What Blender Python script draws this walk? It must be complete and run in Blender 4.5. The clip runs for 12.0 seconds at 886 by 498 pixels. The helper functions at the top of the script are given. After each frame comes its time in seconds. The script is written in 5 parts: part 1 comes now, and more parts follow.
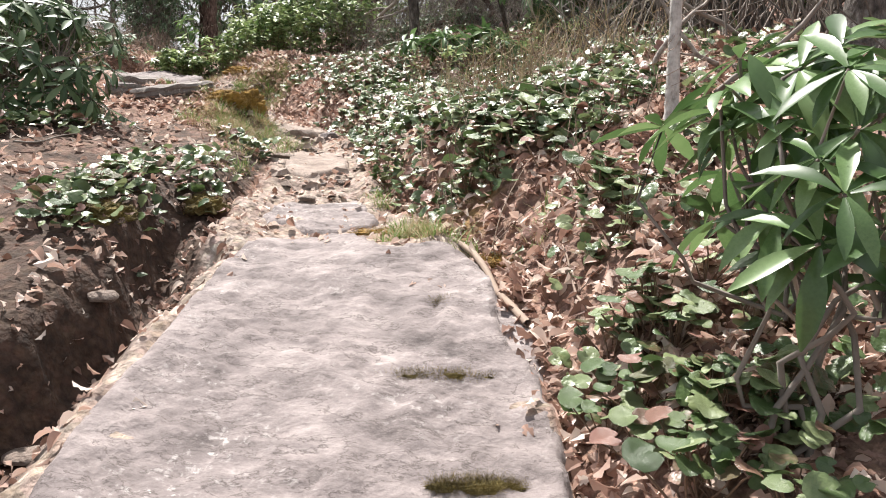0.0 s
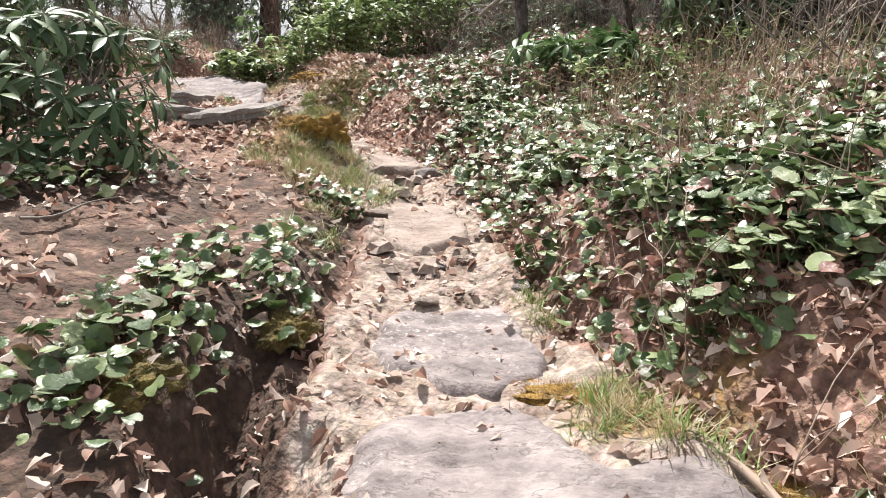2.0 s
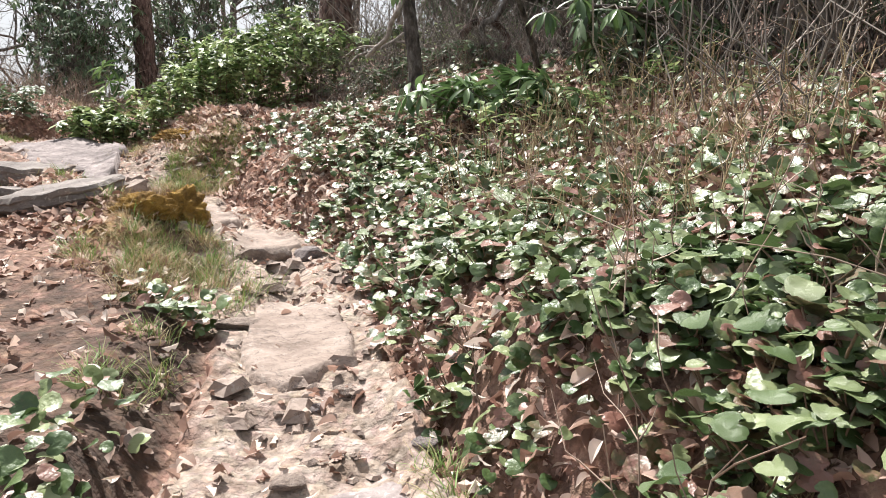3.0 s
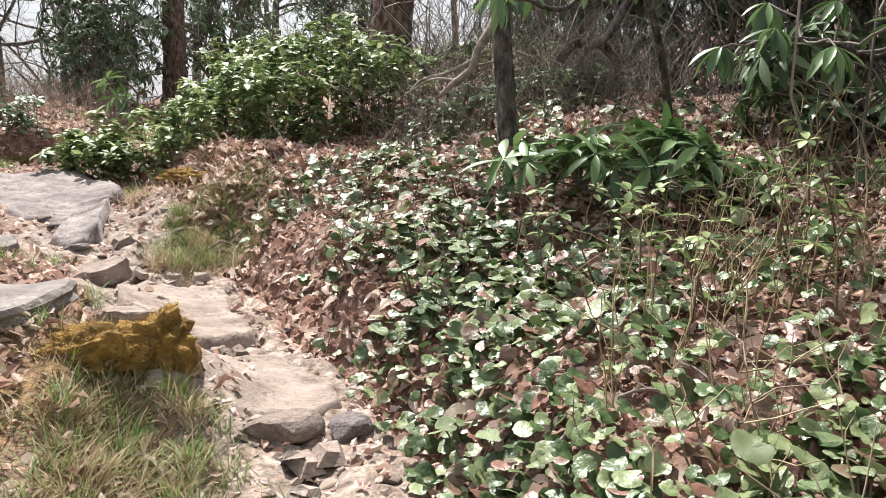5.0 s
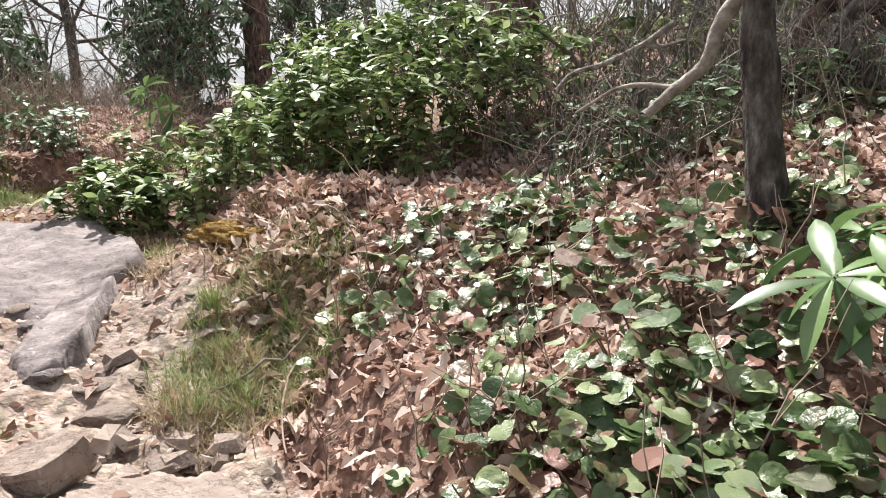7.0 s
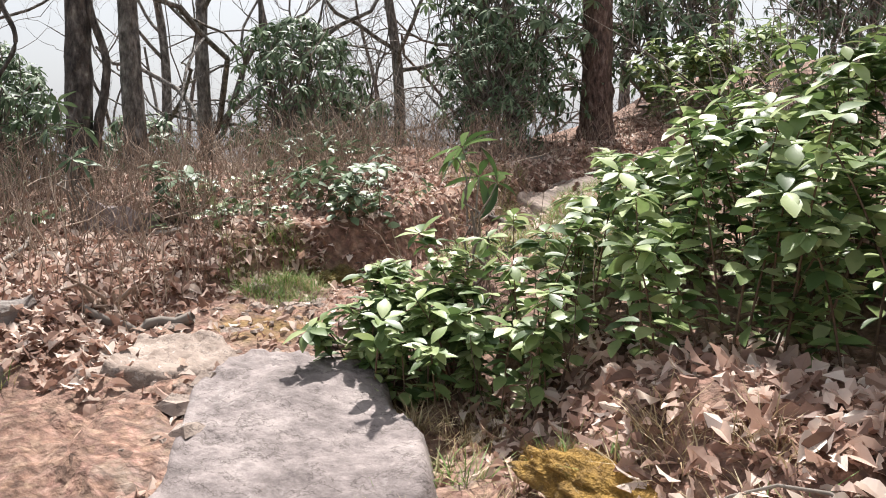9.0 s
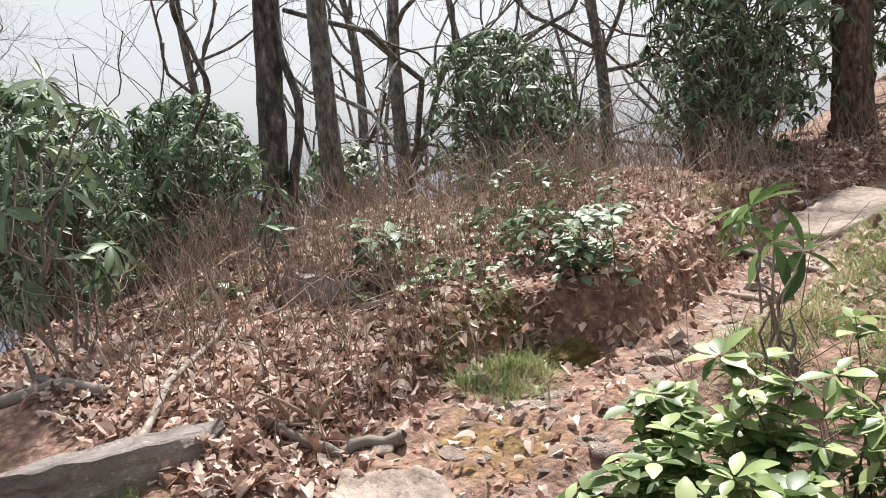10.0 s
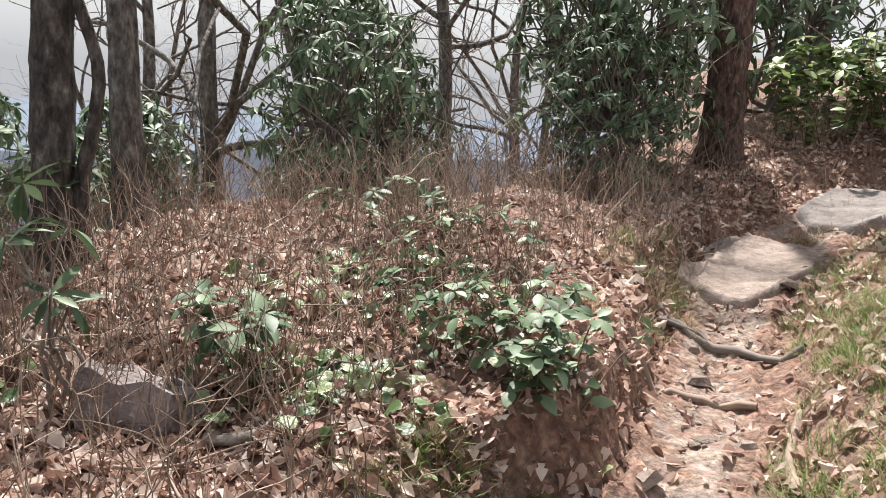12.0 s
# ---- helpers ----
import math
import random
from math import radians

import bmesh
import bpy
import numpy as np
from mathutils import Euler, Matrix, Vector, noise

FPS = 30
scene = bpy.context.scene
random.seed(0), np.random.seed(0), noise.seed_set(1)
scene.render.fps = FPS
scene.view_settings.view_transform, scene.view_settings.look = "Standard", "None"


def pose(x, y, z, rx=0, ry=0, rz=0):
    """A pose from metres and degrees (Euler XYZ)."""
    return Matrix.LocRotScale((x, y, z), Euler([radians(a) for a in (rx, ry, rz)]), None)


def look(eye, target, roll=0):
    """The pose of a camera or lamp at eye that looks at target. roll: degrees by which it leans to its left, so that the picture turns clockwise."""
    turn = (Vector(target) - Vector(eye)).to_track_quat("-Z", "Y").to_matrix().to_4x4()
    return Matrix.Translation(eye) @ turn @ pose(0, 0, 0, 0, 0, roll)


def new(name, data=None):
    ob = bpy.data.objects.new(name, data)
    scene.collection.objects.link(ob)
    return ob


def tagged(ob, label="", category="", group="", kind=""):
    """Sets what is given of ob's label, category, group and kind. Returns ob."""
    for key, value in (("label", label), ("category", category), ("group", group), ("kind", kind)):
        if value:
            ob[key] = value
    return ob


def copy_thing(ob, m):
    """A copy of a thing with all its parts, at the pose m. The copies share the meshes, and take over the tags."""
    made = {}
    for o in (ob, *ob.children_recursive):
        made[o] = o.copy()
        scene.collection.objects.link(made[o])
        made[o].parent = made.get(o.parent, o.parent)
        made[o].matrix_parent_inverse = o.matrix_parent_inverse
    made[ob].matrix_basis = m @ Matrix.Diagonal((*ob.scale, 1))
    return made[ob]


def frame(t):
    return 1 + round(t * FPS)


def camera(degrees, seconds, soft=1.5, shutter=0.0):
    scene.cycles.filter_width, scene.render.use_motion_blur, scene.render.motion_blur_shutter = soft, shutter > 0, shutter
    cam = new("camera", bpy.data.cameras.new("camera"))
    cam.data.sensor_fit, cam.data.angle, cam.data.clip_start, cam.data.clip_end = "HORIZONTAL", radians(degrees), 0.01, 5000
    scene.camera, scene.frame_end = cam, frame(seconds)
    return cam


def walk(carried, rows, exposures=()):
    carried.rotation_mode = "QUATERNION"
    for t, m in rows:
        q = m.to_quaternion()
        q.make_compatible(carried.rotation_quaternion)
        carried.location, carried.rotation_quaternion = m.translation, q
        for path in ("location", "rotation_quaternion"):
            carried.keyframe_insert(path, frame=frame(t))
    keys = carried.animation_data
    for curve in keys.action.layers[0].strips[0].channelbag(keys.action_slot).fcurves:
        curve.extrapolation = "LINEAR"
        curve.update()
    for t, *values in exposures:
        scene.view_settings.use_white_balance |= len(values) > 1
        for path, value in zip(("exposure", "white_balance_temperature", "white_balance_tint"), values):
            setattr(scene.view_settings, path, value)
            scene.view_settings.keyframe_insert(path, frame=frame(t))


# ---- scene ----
cam = camera(58.2, 12.0, soft=1.0)
PATH = [
    (0, (0.299, 0.429, 1.415), (0.246, 2.406, 1.118), 1.8),
    (0.5, (0.184, 0.893, 1.534), (0.017, 2.866, 1.251), 1.4),
    (1, (0.041, 1.265, 1.621), (-0.17, 3.231, 1.325), 0.2),
    (1.5, (-0.089, 1.609, 1.685), (-0.311, 3.569, 1.356), -2.0),
    (2, (-0.323, 1.997, 1.795), (-0.501, 3.959, 1.446), 1.9),
    (2.5, (-0.252, 2.537, 1.85), (-0.219, 4.517, 1.572), -0.8),
    (3, (-0.253, 3.094, 1.951), (-0.223, 5.077, 1.69), -1.0),
    (3.2, (-0.311, 3.306, 2.003), (-0.281, 5.289, 1.743), -0.9),
    (4.8, (-0.576, 4.754, 2.349), (-0.618, 6.736, 2.085), 1.4),
    (5, (-0.575, 4.959, 2.381), (-0.632, 6.94, 2.114), 1.3),
    (5.5, (-0.615, 5.43, 2.493), (-0.785, 7.395, 2.161), -0.6),
    (6, (-0.757, 5.955, 2.617), (-0.976, 7.916, 2.29), -0.5),
    (6.5, (-0.843, 6.566, 2.625), (-1.089, 8.523, 2.299), -0.3),
    (7, (-0.958, 7.075, 2.657), (-1.276, 9.021, 2.327), -0.8),
    (7.5, (-1.157, 7.562, 2.759), (-1.65, 9.474, 2.442), -1.7),
    (7.7, (-1.206, 7.716, 2.764), (-1.795, 9.601, 2.449), -2.3),
    (9.3, (-2.223, 9.303, 3.03), (-3.431, 10.875, 2.767), -3.2),
    (9.5, (-2.35, 9.435, 3.088), (-3.68, 10.905, 2.823), -5.6),
    (10, (-2.751, 9.702, 3.219), (-4.161, 11.093, 2.943), -5.1),
    (10.5, (-3.187, 9.987, 3.284), (-4.608, 11.366, 3.004), -4.9),
    (11, (-3.562, 10.06, 3.426), (-4.899, 11.511, 3.1), -1.7),
    (11.5, (-3.862, 10.193, 3.502), (-5.015, 11.773, 3.081), -0.1),
    (12, (-4.259, 10.496, 3.603), (-5.183, 12.218, 3.176), 2.4),
]
walk(cam, [(t, look(eye, target, roll)) for t, eye, target, roll in PATH])

# ---- light ----
scene.view_settings.exposure = 0.93
world = bpy.data.worlds.new("sky")
scene.world = world
world.use_nodes = True
wn = world.node_tree.nodes
sky = wn.new("ShaderNodeTexSky")
sky.sky_type = "NISHITA"
sky.sun_disc = False
sky.sun_elevation = radians(58)
sky.sun_rotation = radians(-28)
sky.air_density, sky.dust_density, sky.ozone_density = 1.0, 4.0, 1.0
haze = wn.new("ShaderNodeHueSaturation")
haze.inputs["Saturation"].default_value = 0.45
world.node_tree.links.new(sky.outputs[0], haze.inputs["Color"])
veil = wn.new("ShaderNodeMix")  # thin white cloud over the whole sky
veil.data_type = "RGBA"
veil.inputs[0].default_value = 0.55
veil.inputs[7].default_value = (5.6, 5.8, 6.2, 1)
world.node_tree.links.new(haze.outputs[0], veil.inputs[6])
world.node_tree.links.new(veil.outputs[2], wn["Background"].inputs[0])
wn["Background"].inputs[1].default_value = 0.083
sun_data = bpy.data.lights.new("sun", "SUN")
sun_data.energy, sun_data.angle, sun_data.color = 5.0, radians(1.6), (1.0, 0.96, 0.91)
sun = new("sun", sun_data)
sun.matrix_world = look((-6.5, 18, 18), (-1.5, 9, 2))


# ---- materials ----
def material(name, stops, rough=0.7, scale=6.0, detail=6.0, bump=0.0, bump_scale=40.0, island=0.0, metal=0.0,
             spec=0.5, translucent=0.0, stretch=(1, 1, 1), random_by="island", coat=0.0, relief=0.016):
    """A noise-driven colour ramp, fine bump, and a shift by island or object."""
    m = bpy.data.materials.new(name)
    m.use_nodes = True
    n, l = m.node_tree.nodes, m.node_tree.links
    b = n["Principled BSDF"]
    co = n.new("ShaderNodeTexCoord")
    mp = n.new("ShaderNodeMapping")
    mp.inputs["Scale"].default_value = stretch
    l.new(co.outputs["Object"], mp.inputs["Vector"])
    no = n.new("ShaderNodeTexNoise")
    no.inputs["Scale"].default_value, no.inputs["Detail"].default_value, no.inputs["Roughness"].default_value = scale, detail, 0.65
    l.new(mp.outputs[0], no.inputs["Vector"])
    ramp = n.new("ShaderNodeValToRGB")
    while len(ramp.color_ramp.elements) < len(stops):
        ramp.color_ramp.elements.new(0.5)
    for e, (p, c) in zip(ramp.color_ramp.elements, stops):
        e.position, e.color = p, (*c, 1)
    fac = no.outputs["Fac"]
    if island > 0:
        if random_by == "island":
            g = n.new("ShaderNodeNewGeometry")
            r = g.outputs["Random Per Island"]
        else:
            g = n.new("ShaderNodeObjectInfo")
            r = g.outputs["Random"]
        mix = n.new("ShaderNodeMix")
        mix.inputs["Factor"].default_value = island
        l.new(fac, mix.inputs["A"])
        l.new(r, mix.inputs["B"])
        fac = mix.outputs["Result"]
    l.new(fac, ramp.inputs["Fac"])
    l.new(ramp.outputs[0], b.inputs["Base Color"])
    b.inputs["Roughness"].default_value, b.inputs["Metallic"].default_value = rough, metal
    b.inputs["Specular IOR Level"].default_value = spec
    b.inputs["Coat Weight"].default_value = coat
    if bump > 0:
        nb = n.new("ShaderNodeTexNoise")
        nb.inputs["Scale"].default_value, nb.inputs["Detail"].default_value = bump_scale, 8.0
        l.new(mp.outputs[0], nb.inputs["Vector"])
        bp = n.new("ShaderNodeBump")
        bp.inputs["Strength"].default_value, bp.inputs["Distance"].default_value = bump, relief
        l.new(nb.outputs["Fac"], bp.inputs["Height"])
        l.new(bp.outputs[0], b.inputs["Normal"])
    if translucent > 0:
        tr = n.new("ShaderNodeBsdfTranslucent")
        l.new(ramp.outputs[0], tr.inputs["Color"])
        ms = n.new("ShaderNodeMixShader")
        ms.inputs[0].default_value = translucent
        l.new(b.outputs[0], ms.inputs[1])
        l.new(tr.outputs[0], ms.inputs[2])
        l.new(ms.outputs[0], n["Material Output"].inputs[0])
    return m


def rock_material(name, stops, lichen, grain=(1.0, 2.2, 2.2)):
    """Weathered rock: mottled ramp, fine dark joints along its beds, pale lichen spots, two scales of relief."""
    m = material(name, stops, 0.88, 3.4, 14, 0.0, stretch=(1, 1.6, 1.6))
    n, l = m.node_tree.nodes, m.node_tree.links
    b, ramp = n["Principled BSDF"], n["Color Ramp"]
    co = n["Texture Coordinate"]
    n["Noise Texture"].inputs["Roughness"].default_value = 0.74
    mp = n.new("ShaderNodeMapping")
    mp.inputs["Scale"].default_value = grain
    mp.inputs["Rotation"].default_value = (0, 0, 0.25)
    l.new(co.outputs["Object"], mp.inputs["Vector"])

    def tex(scale, detail, vec, lo, hi, a=0.0, z=1.0):
        t = n.new("ShaderNodeTexNoise")
        t.inputs["Scale"].default_value, t.inputs["Detail"].default_value, t.inputs["Roughness"].default_value = scale, detail, 0.62
        l.new(vec, t.inputs["Vector"])
        r = n.new("ShaderNodeMapRange")
        r.inputs[1].default_value, r.inputs[2].default_value, r.inputs[3].default_value, r.inputs[4].default_value = lo, hi, a, z
        l.new(t.outputs["Fac"], r.inputs[0])
        return t.outputs["Fac"], r.outputs[0]

    def mix(fac, c1, c2, kind="MIX"):
        x = n.new("ShaderNodeMix")
        x.data_type, x.blend_type = "RGBA", kind
        l.new(fac, x.inputs[0])
        l.new(c1, x.inputs[6])
        if isinstance(c2, tuple):
            x.inputs[7].default_value = (*c2, 1)
        else:
            l.new(c2, x.inputs[7])
        return x.outputs[2]

    raw, _ = tex(2.6, 10, mp.outputs[0], 0.4, 0.6)
    off = n.new("ShaderNodeMath")
    off.operation = "SUBTRACT"
    off.inputs[1].default_value = 0.5
    l.new(raw, off.inputs[0])
    ab = n.new("ShaderNodeMath")
    ab.operation = "ABSOLUTE"
    l.new(off.outputs[0], ab.inputs[0])
    joint = n.new("ShaderNodeMapRange")
    joint.inputs[1].default_value, joint.inputs[2].default_value, joint.inputs[3].default_value, joint.inputs[4].default_value = 0.0, 0.011, 0.7, 0.0
    l.new(ab.outputs[0], joint.inputs[0])
    _, spots = tex(34, 6, co.outputs["Object"], 0.56, 0.66)
    _, patch = tex(1.7, 4, co.outputs["Object"], 0.46, 0.62)
    sp = n.new("ShaderNodeMath")
    sp.operation = "MULTIPLY"
    l.new(spots, sp.inputs[0])
    l.new(patch, sp.inputs[1])
    col = mix(sp.outputs[0], ramp.outputs[0], lichen)
    col = mix(joint.outputs[0], col, (0.06, 0.045, 0.04))
    l.new(col, b.inputs["Base Color"])
    fine, _ = tex(70, 9, co.outputs["Object"], 0, 1)
    bp = n.new("ShaderNodeBump")
    bp.inputs["Strength"].default_value, bp.inputs["Distance"].default_value = 0.55, 0.008
    l.new(fine, bp.inputs["Height"])
    mid, _ = tex(9.0, 9, co.outputs["Object"], 0, 1)
    b1 = n.new("ShaderNodeBump")
    b1.inputs["Strength"].default_value, b1.inputs["Distance"].default_value = 0.55, 0.03
    l.new(mid, b1.inputs["Height"])
    l.new(bp.outputs[0], b1.inputs["Normal"])
    b2 = n.new("ShaderNodeBump")
    b2.inputs["Strength"].default_value, b2.inputs["Distance"].default_value = 0.5, 0.03
    l.new(raw, b2.inputs["Height"])
    l.new(b1.outputs[0], b2.inputs["Normal"])
    l.new(b2.outputs[0], b.inputs["Normal"])
    return m


M_ROCK = rock_material("grey_rock", [(0.33, (0.075, 0.06, 0.058)), (0.44, (0.165, 0.136, 0.132)), (0.54, (0.245, 0.205, 0.198)), (0.66, (0.36, 0.308, 0.294))], (0.42, 0.385, 0.37))
M_ROCK_TAN = rock_material("tan_rock", [(0.32, (0.135, 0.096, 0.076)), (0.47, (0.265, 0.204, 0.17)), (0.64, (0.385, 0.31, 0.265))], (0.43, 0.38, 0.345), (2.0, 3.5, 3.5))
M_ROCK_DARK = rock_material("dark_rock", [(0.3, (0.08, 0.068, 0.062)), (0.55, (0.22, 0.19, 0.175)), (0.75, (0.36, 0.32, 0.29))], (0.42, 0.4, 0.37), (2.0, 2.0, 9.0))
M_LITTER = material("dry_leaf", [(0.12, (0.13, 0.072, 0.052)), (0.3, (0.33, 0.2, 0.155)), (0.48, (0.52, 0.35, 0.28)), (0.66, (0.67, 0.51, 0.43)), (0.84, (0.8, 0.69, 0.61))],
                    0.6, 26, 4, island=0.8, translucent=0.32)
M_GALAX = material("galax_leaf", [(0.2, (0.26, 0.13, 0.1)), (0.27, (0.15, 0.11, 0.06)), (0.34, (0.045, 0.085, 0.025)), (0.56, (0.1, 0.155, 0.055)), (0.8, (0.26, 0.31, 0.15))],
                   0.38, 45, 5, 0.35, 60, island=0.7, spec=0.65, translucent=0.2)
M_GALAX_PART = material("galax_leaf_single", [(0.2, (0.26, 0.13, 0.1)), (0.27, (0.15, 0.11, 0.06)), (0.34, (0.045, 0.085, 0.025)), (0.56, (0.1, 0.155, 0.055)), (0.8, (0.26, 0.31, 0.15))],
                        0.38, 45, 5, 0.35, 60, island=0.7, spec=0.65, translucent=0.2, random_by="object")
M_RHODO = material("rhododendron_leaf", [(0.2, (0.05, 0.085, 0.04)), (0.5, (0.11, 0.17, 0.085)), (0.8, (0.24, 0.32, 0.19))], 0.5, 20, 4, island=0.7, translucent=0.18, spec=0.38)
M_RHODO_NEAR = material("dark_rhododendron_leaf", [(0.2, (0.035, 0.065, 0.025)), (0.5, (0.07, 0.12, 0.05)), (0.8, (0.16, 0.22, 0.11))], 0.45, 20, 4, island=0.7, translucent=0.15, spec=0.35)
M_RHODO_PART = material("rhododendron_leaf_single", [(0.2, (0.05, 0.1, 0.03)), (0.5, (0.1, 0.18, 0.06)), (0.8, (0.22, 0.33, 0.13))], 0.38, 20, 4,
                        island=0.7, translucent=0.25, random_by="object", coat=0.15)
M_RHODO_MANY = material("rhododendron_leaf_crown", [(0.2, (0.05, 0.1, 0.03)), (0.5, (0.1, 0.18, 0.06)), (0.8, (0.22, 0.33, 0.13))], 0.38, 20, 4, island=0.7, translucent=0.25, coat=0.15)
M_BUSH = material("bush_leaf", [(0.2, (0.07, 0.12, 0.04)), (0.42, (0.16, 0.235, 0.08)), (0.62, (0.28, 0.36, 0.14)), (0.82, (0.45, 0.52, 0.26))], 0.45, 20, 4, island=0.75, translucent=0.32)
M_PEDICEL = material("reddish_stem", [(0.3, (0.10, 0.06, 0.04)), (0.7, (0.22, 0.14, 0.09))], 0.7, 30)
M_TWIG = material("brown_twig", [(0.0, (0.12, 0.08, 0.06)), (0.5, (0.27, 0.195, 0.15)), (1.0, (0.52, 0.42, 0.33))], 0.8, 20, island=0.7)
M_GREYTWIG = material("grey_twig", [(0.0, (0.07, 0.058, 0.05)), (0.5, (0.17, 0.145, 0.125)), (1.0, (0.4, 0.35, 0.3))], 0.85, 20, island=0.7)
M_DEADWOOD = material("bleached_deadwood", [(0.3, (0.1, 0.078, 0.064)), (0.5, (0.25, 0.21, 0.18)), (0.72, (0.48, 0.43, 0.38))], 0.85, 16, 9, 0.9, 40, stretch=(1, 1, 1))
M_BARK = material("dark_bark", [(0.36, (0.018, 0.015, 0.014)), (0.5, (0.075, 0.062, 0.055)), (0.62, (0.16, 0.14, 0.125)), (0.72, (0.32, 0.31, 0.28))], 0.9, 20, 10, 1.0, 22, stretch=(1, 1, 0.45), relief=0.06)
M_BARK_RED = material("reddish_bark", [(0.36, (0.03, 0.02, 0.017)), (0.52, (0.13, 0.08, 0.065)), (0.68, (0.27, 0.2, 0.17))], 0.9, 20, 10, 1.0, 22, stretch=(1, 1, 0.4), relief=0.06)
M_BARK_GREY = material("grey_bark", [(0.36, (0.045, 0.038, 0.033)), (0.52, (0.16, 0.14, 0.125)), (0.7, (0.36, 0.33, 0.3))], 0.9, 20, 10, 1.0, 22, stretch=(1, 1, 0.45), relief=0.06)
M_BIRCH = material("pale_lichened_bark", [(0.3, (0.16, 0.14, 0.125)), (0.48, (0.42, 0.39, 0.37)), (0.7, (0.66, 0.63, 0.6))], 0.85, 22, 8, 0.7, 50, stretch=(1, 1, 0.7))
M_MOSS = material("golden_moss", [(0.3, (0.1, 0.06, 0.022)), (0.42, (0.24, 0.14, 0.035)), (0.54, (0.4, 0.24, 0.055)), (0.7, (0.52, 0.34, 0.085))], 0.95, 14, 8, 1.0, 120, island=0.35)
M_MOSS_DULL = material("dull_moss", [(0.3, (0.05, 0.035, 0.015)), (0.45, (0.13, 0.1, 0.03)), (0.58, (0.24, 0.18, 0.05)), (0.74, (0.36, 0.27, 0.08))], 0.95, 14, 8, 1.0, 120, island=0.35)
M_GRASS = material("spring_grass", [(0.0, (0.36, 0.29, 0.16)), (0.35, (0.38, 0.33, 0.17)), (0.5, (0.13, 0.22, 0.05)), (1.0, (0.22, 0.34, 0.09))], 0.6, 8, island=0.75, translucent=0.2)
M_STRAW = material("straw_grass", [(0.0, (0.22, 0.15, 0.08)), (0.5, (0.42, 0.32, 0.19)), (0.85, (0.5, 0.42, 0.27)), (1.0, (0.25, 0.3, 0.1))], 0.7, 8, island=0.8, translucent=0.2)


def ground_material():
    m = bpy.data.materials.new("forest_floor")
    m.use_nodes = True
    n, l = m.node_tree.nodes, m.node_tree.links
    b = n["Principled BSDF"]
    b.inputs["Roughness"].default_value = 0.95
    co = n.new("ShaderNodeTexCoord")
    at = n.new("ShaderNodeVertexColor")
    at.layer_name = "zone"
    sep = n.new("ShaderNodeSeparateColor")
    l.new(at.outputs["Color"], sep.inputs[0])

    def tex(scale, detail, stops):
        t = n.new("ShaderNodeTexNoise")
        t.inputs["Scale"].default_value, t.inputs["Detail"].default_value, t.inputs["Roughness"].default_value = scale, detail, 0.7
        l.new(co.outputs["Object"], t.inputs["Vector"])
        r = n.new("ShaderNodeValToRGB")
        while len(r.color_ramp.elements) < len(stops):
            r.color_ramp.elements.new(0.5)
        for e, (p, c) in zip(r.color_ramp.elements, stops):
            e.position, e.color = p, (*c, 1)
        l.new(t.outputs["Fac"], r.inputs[0])
        return r.outputs[0]

    soil = tex(16, 9, [(0.3, (0.09, 0.05, 0.035)), (0.5, (0.23, 0.135, 0.1)), (0.7, (0.42, 0.28, 0.21))])
    sand = tex(9, 10, [(0.32, (0.14, 0.095, 0.07)), (0.46, (0.29, 0.22, 0.178)), (0.58, (0.4, 0.32, 0.27)), (0.7, (0.48, 0.41, 0.36))])
    # dark soil, with the shade under the bank painted into its tone
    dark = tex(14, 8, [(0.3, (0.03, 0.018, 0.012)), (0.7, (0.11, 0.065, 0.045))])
    moss = tex(20, 8, [(0.3, (0.12, 0.07, 0.028)), (0.6, (0.29, 0.18, 0.075))])
    last = soil
    brk = n.new("ShaderNodeTexNoise")
    brk.inputs["Scale"].default_value, brk.inputs["Detail"].default_value = 7.0, 6.0
    l.new(co.outputs["Object"], brk.inputs["Vector"])
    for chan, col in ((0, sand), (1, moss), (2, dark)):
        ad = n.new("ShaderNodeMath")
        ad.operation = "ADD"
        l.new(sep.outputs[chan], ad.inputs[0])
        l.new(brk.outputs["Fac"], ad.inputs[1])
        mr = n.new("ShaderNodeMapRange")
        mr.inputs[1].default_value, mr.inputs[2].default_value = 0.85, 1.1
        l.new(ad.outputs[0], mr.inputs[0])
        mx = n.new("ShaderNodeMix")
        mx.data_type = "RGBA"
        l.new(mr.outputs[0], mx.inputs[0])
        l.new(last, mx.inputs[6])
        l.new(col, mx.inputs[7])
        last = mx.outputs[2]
    l.new(last, b.inputs["Base Color"])
    peb = n.new("ShaderNodeTexVoronoi")
    peb.inputs["Scale"].default_value = 26
    l.new(co.outputs["Object"], peb.inputs["Vector"])
    pr = n.new("ShaderNodeMapRange")
    pr.inputs[1].default_value, pr.inputs[2].default_value, pr.inputs[3].default_value, pr.inputs[4].default_value = 0.15, 0.7, 1.0, 0.55
    l.new(peb.outputs["Distance"], pr.inputs[0])
    gm = n.new("ShaderNodeMix")
    gm.data_type, gm.blend_type = "RGBA", "MULTIPLY"
    gm.inputs[0].default_value = 0.8
    l.new(last, gm.inputs[6])
    l.new(pr.outputs[0], gm.inputs[7])
    pc = n.new("ShaderNodeMix")
    pc.data_type, pc.blend_type = "RGBA", "OVERLAY"
    pc.inputs[0].default_value = 0.35
    l.new(gm.outputs[2], pc.inputs[6])
    grey = n.new("ShaderNodeHueSaturation")
    grey.inputs["Saturation"].default_value = 0.12
    l.new(peb.outputs["Color"], grey.inputs["Color"])
    l.new(grey.outputs[0], pc.inputs[7])
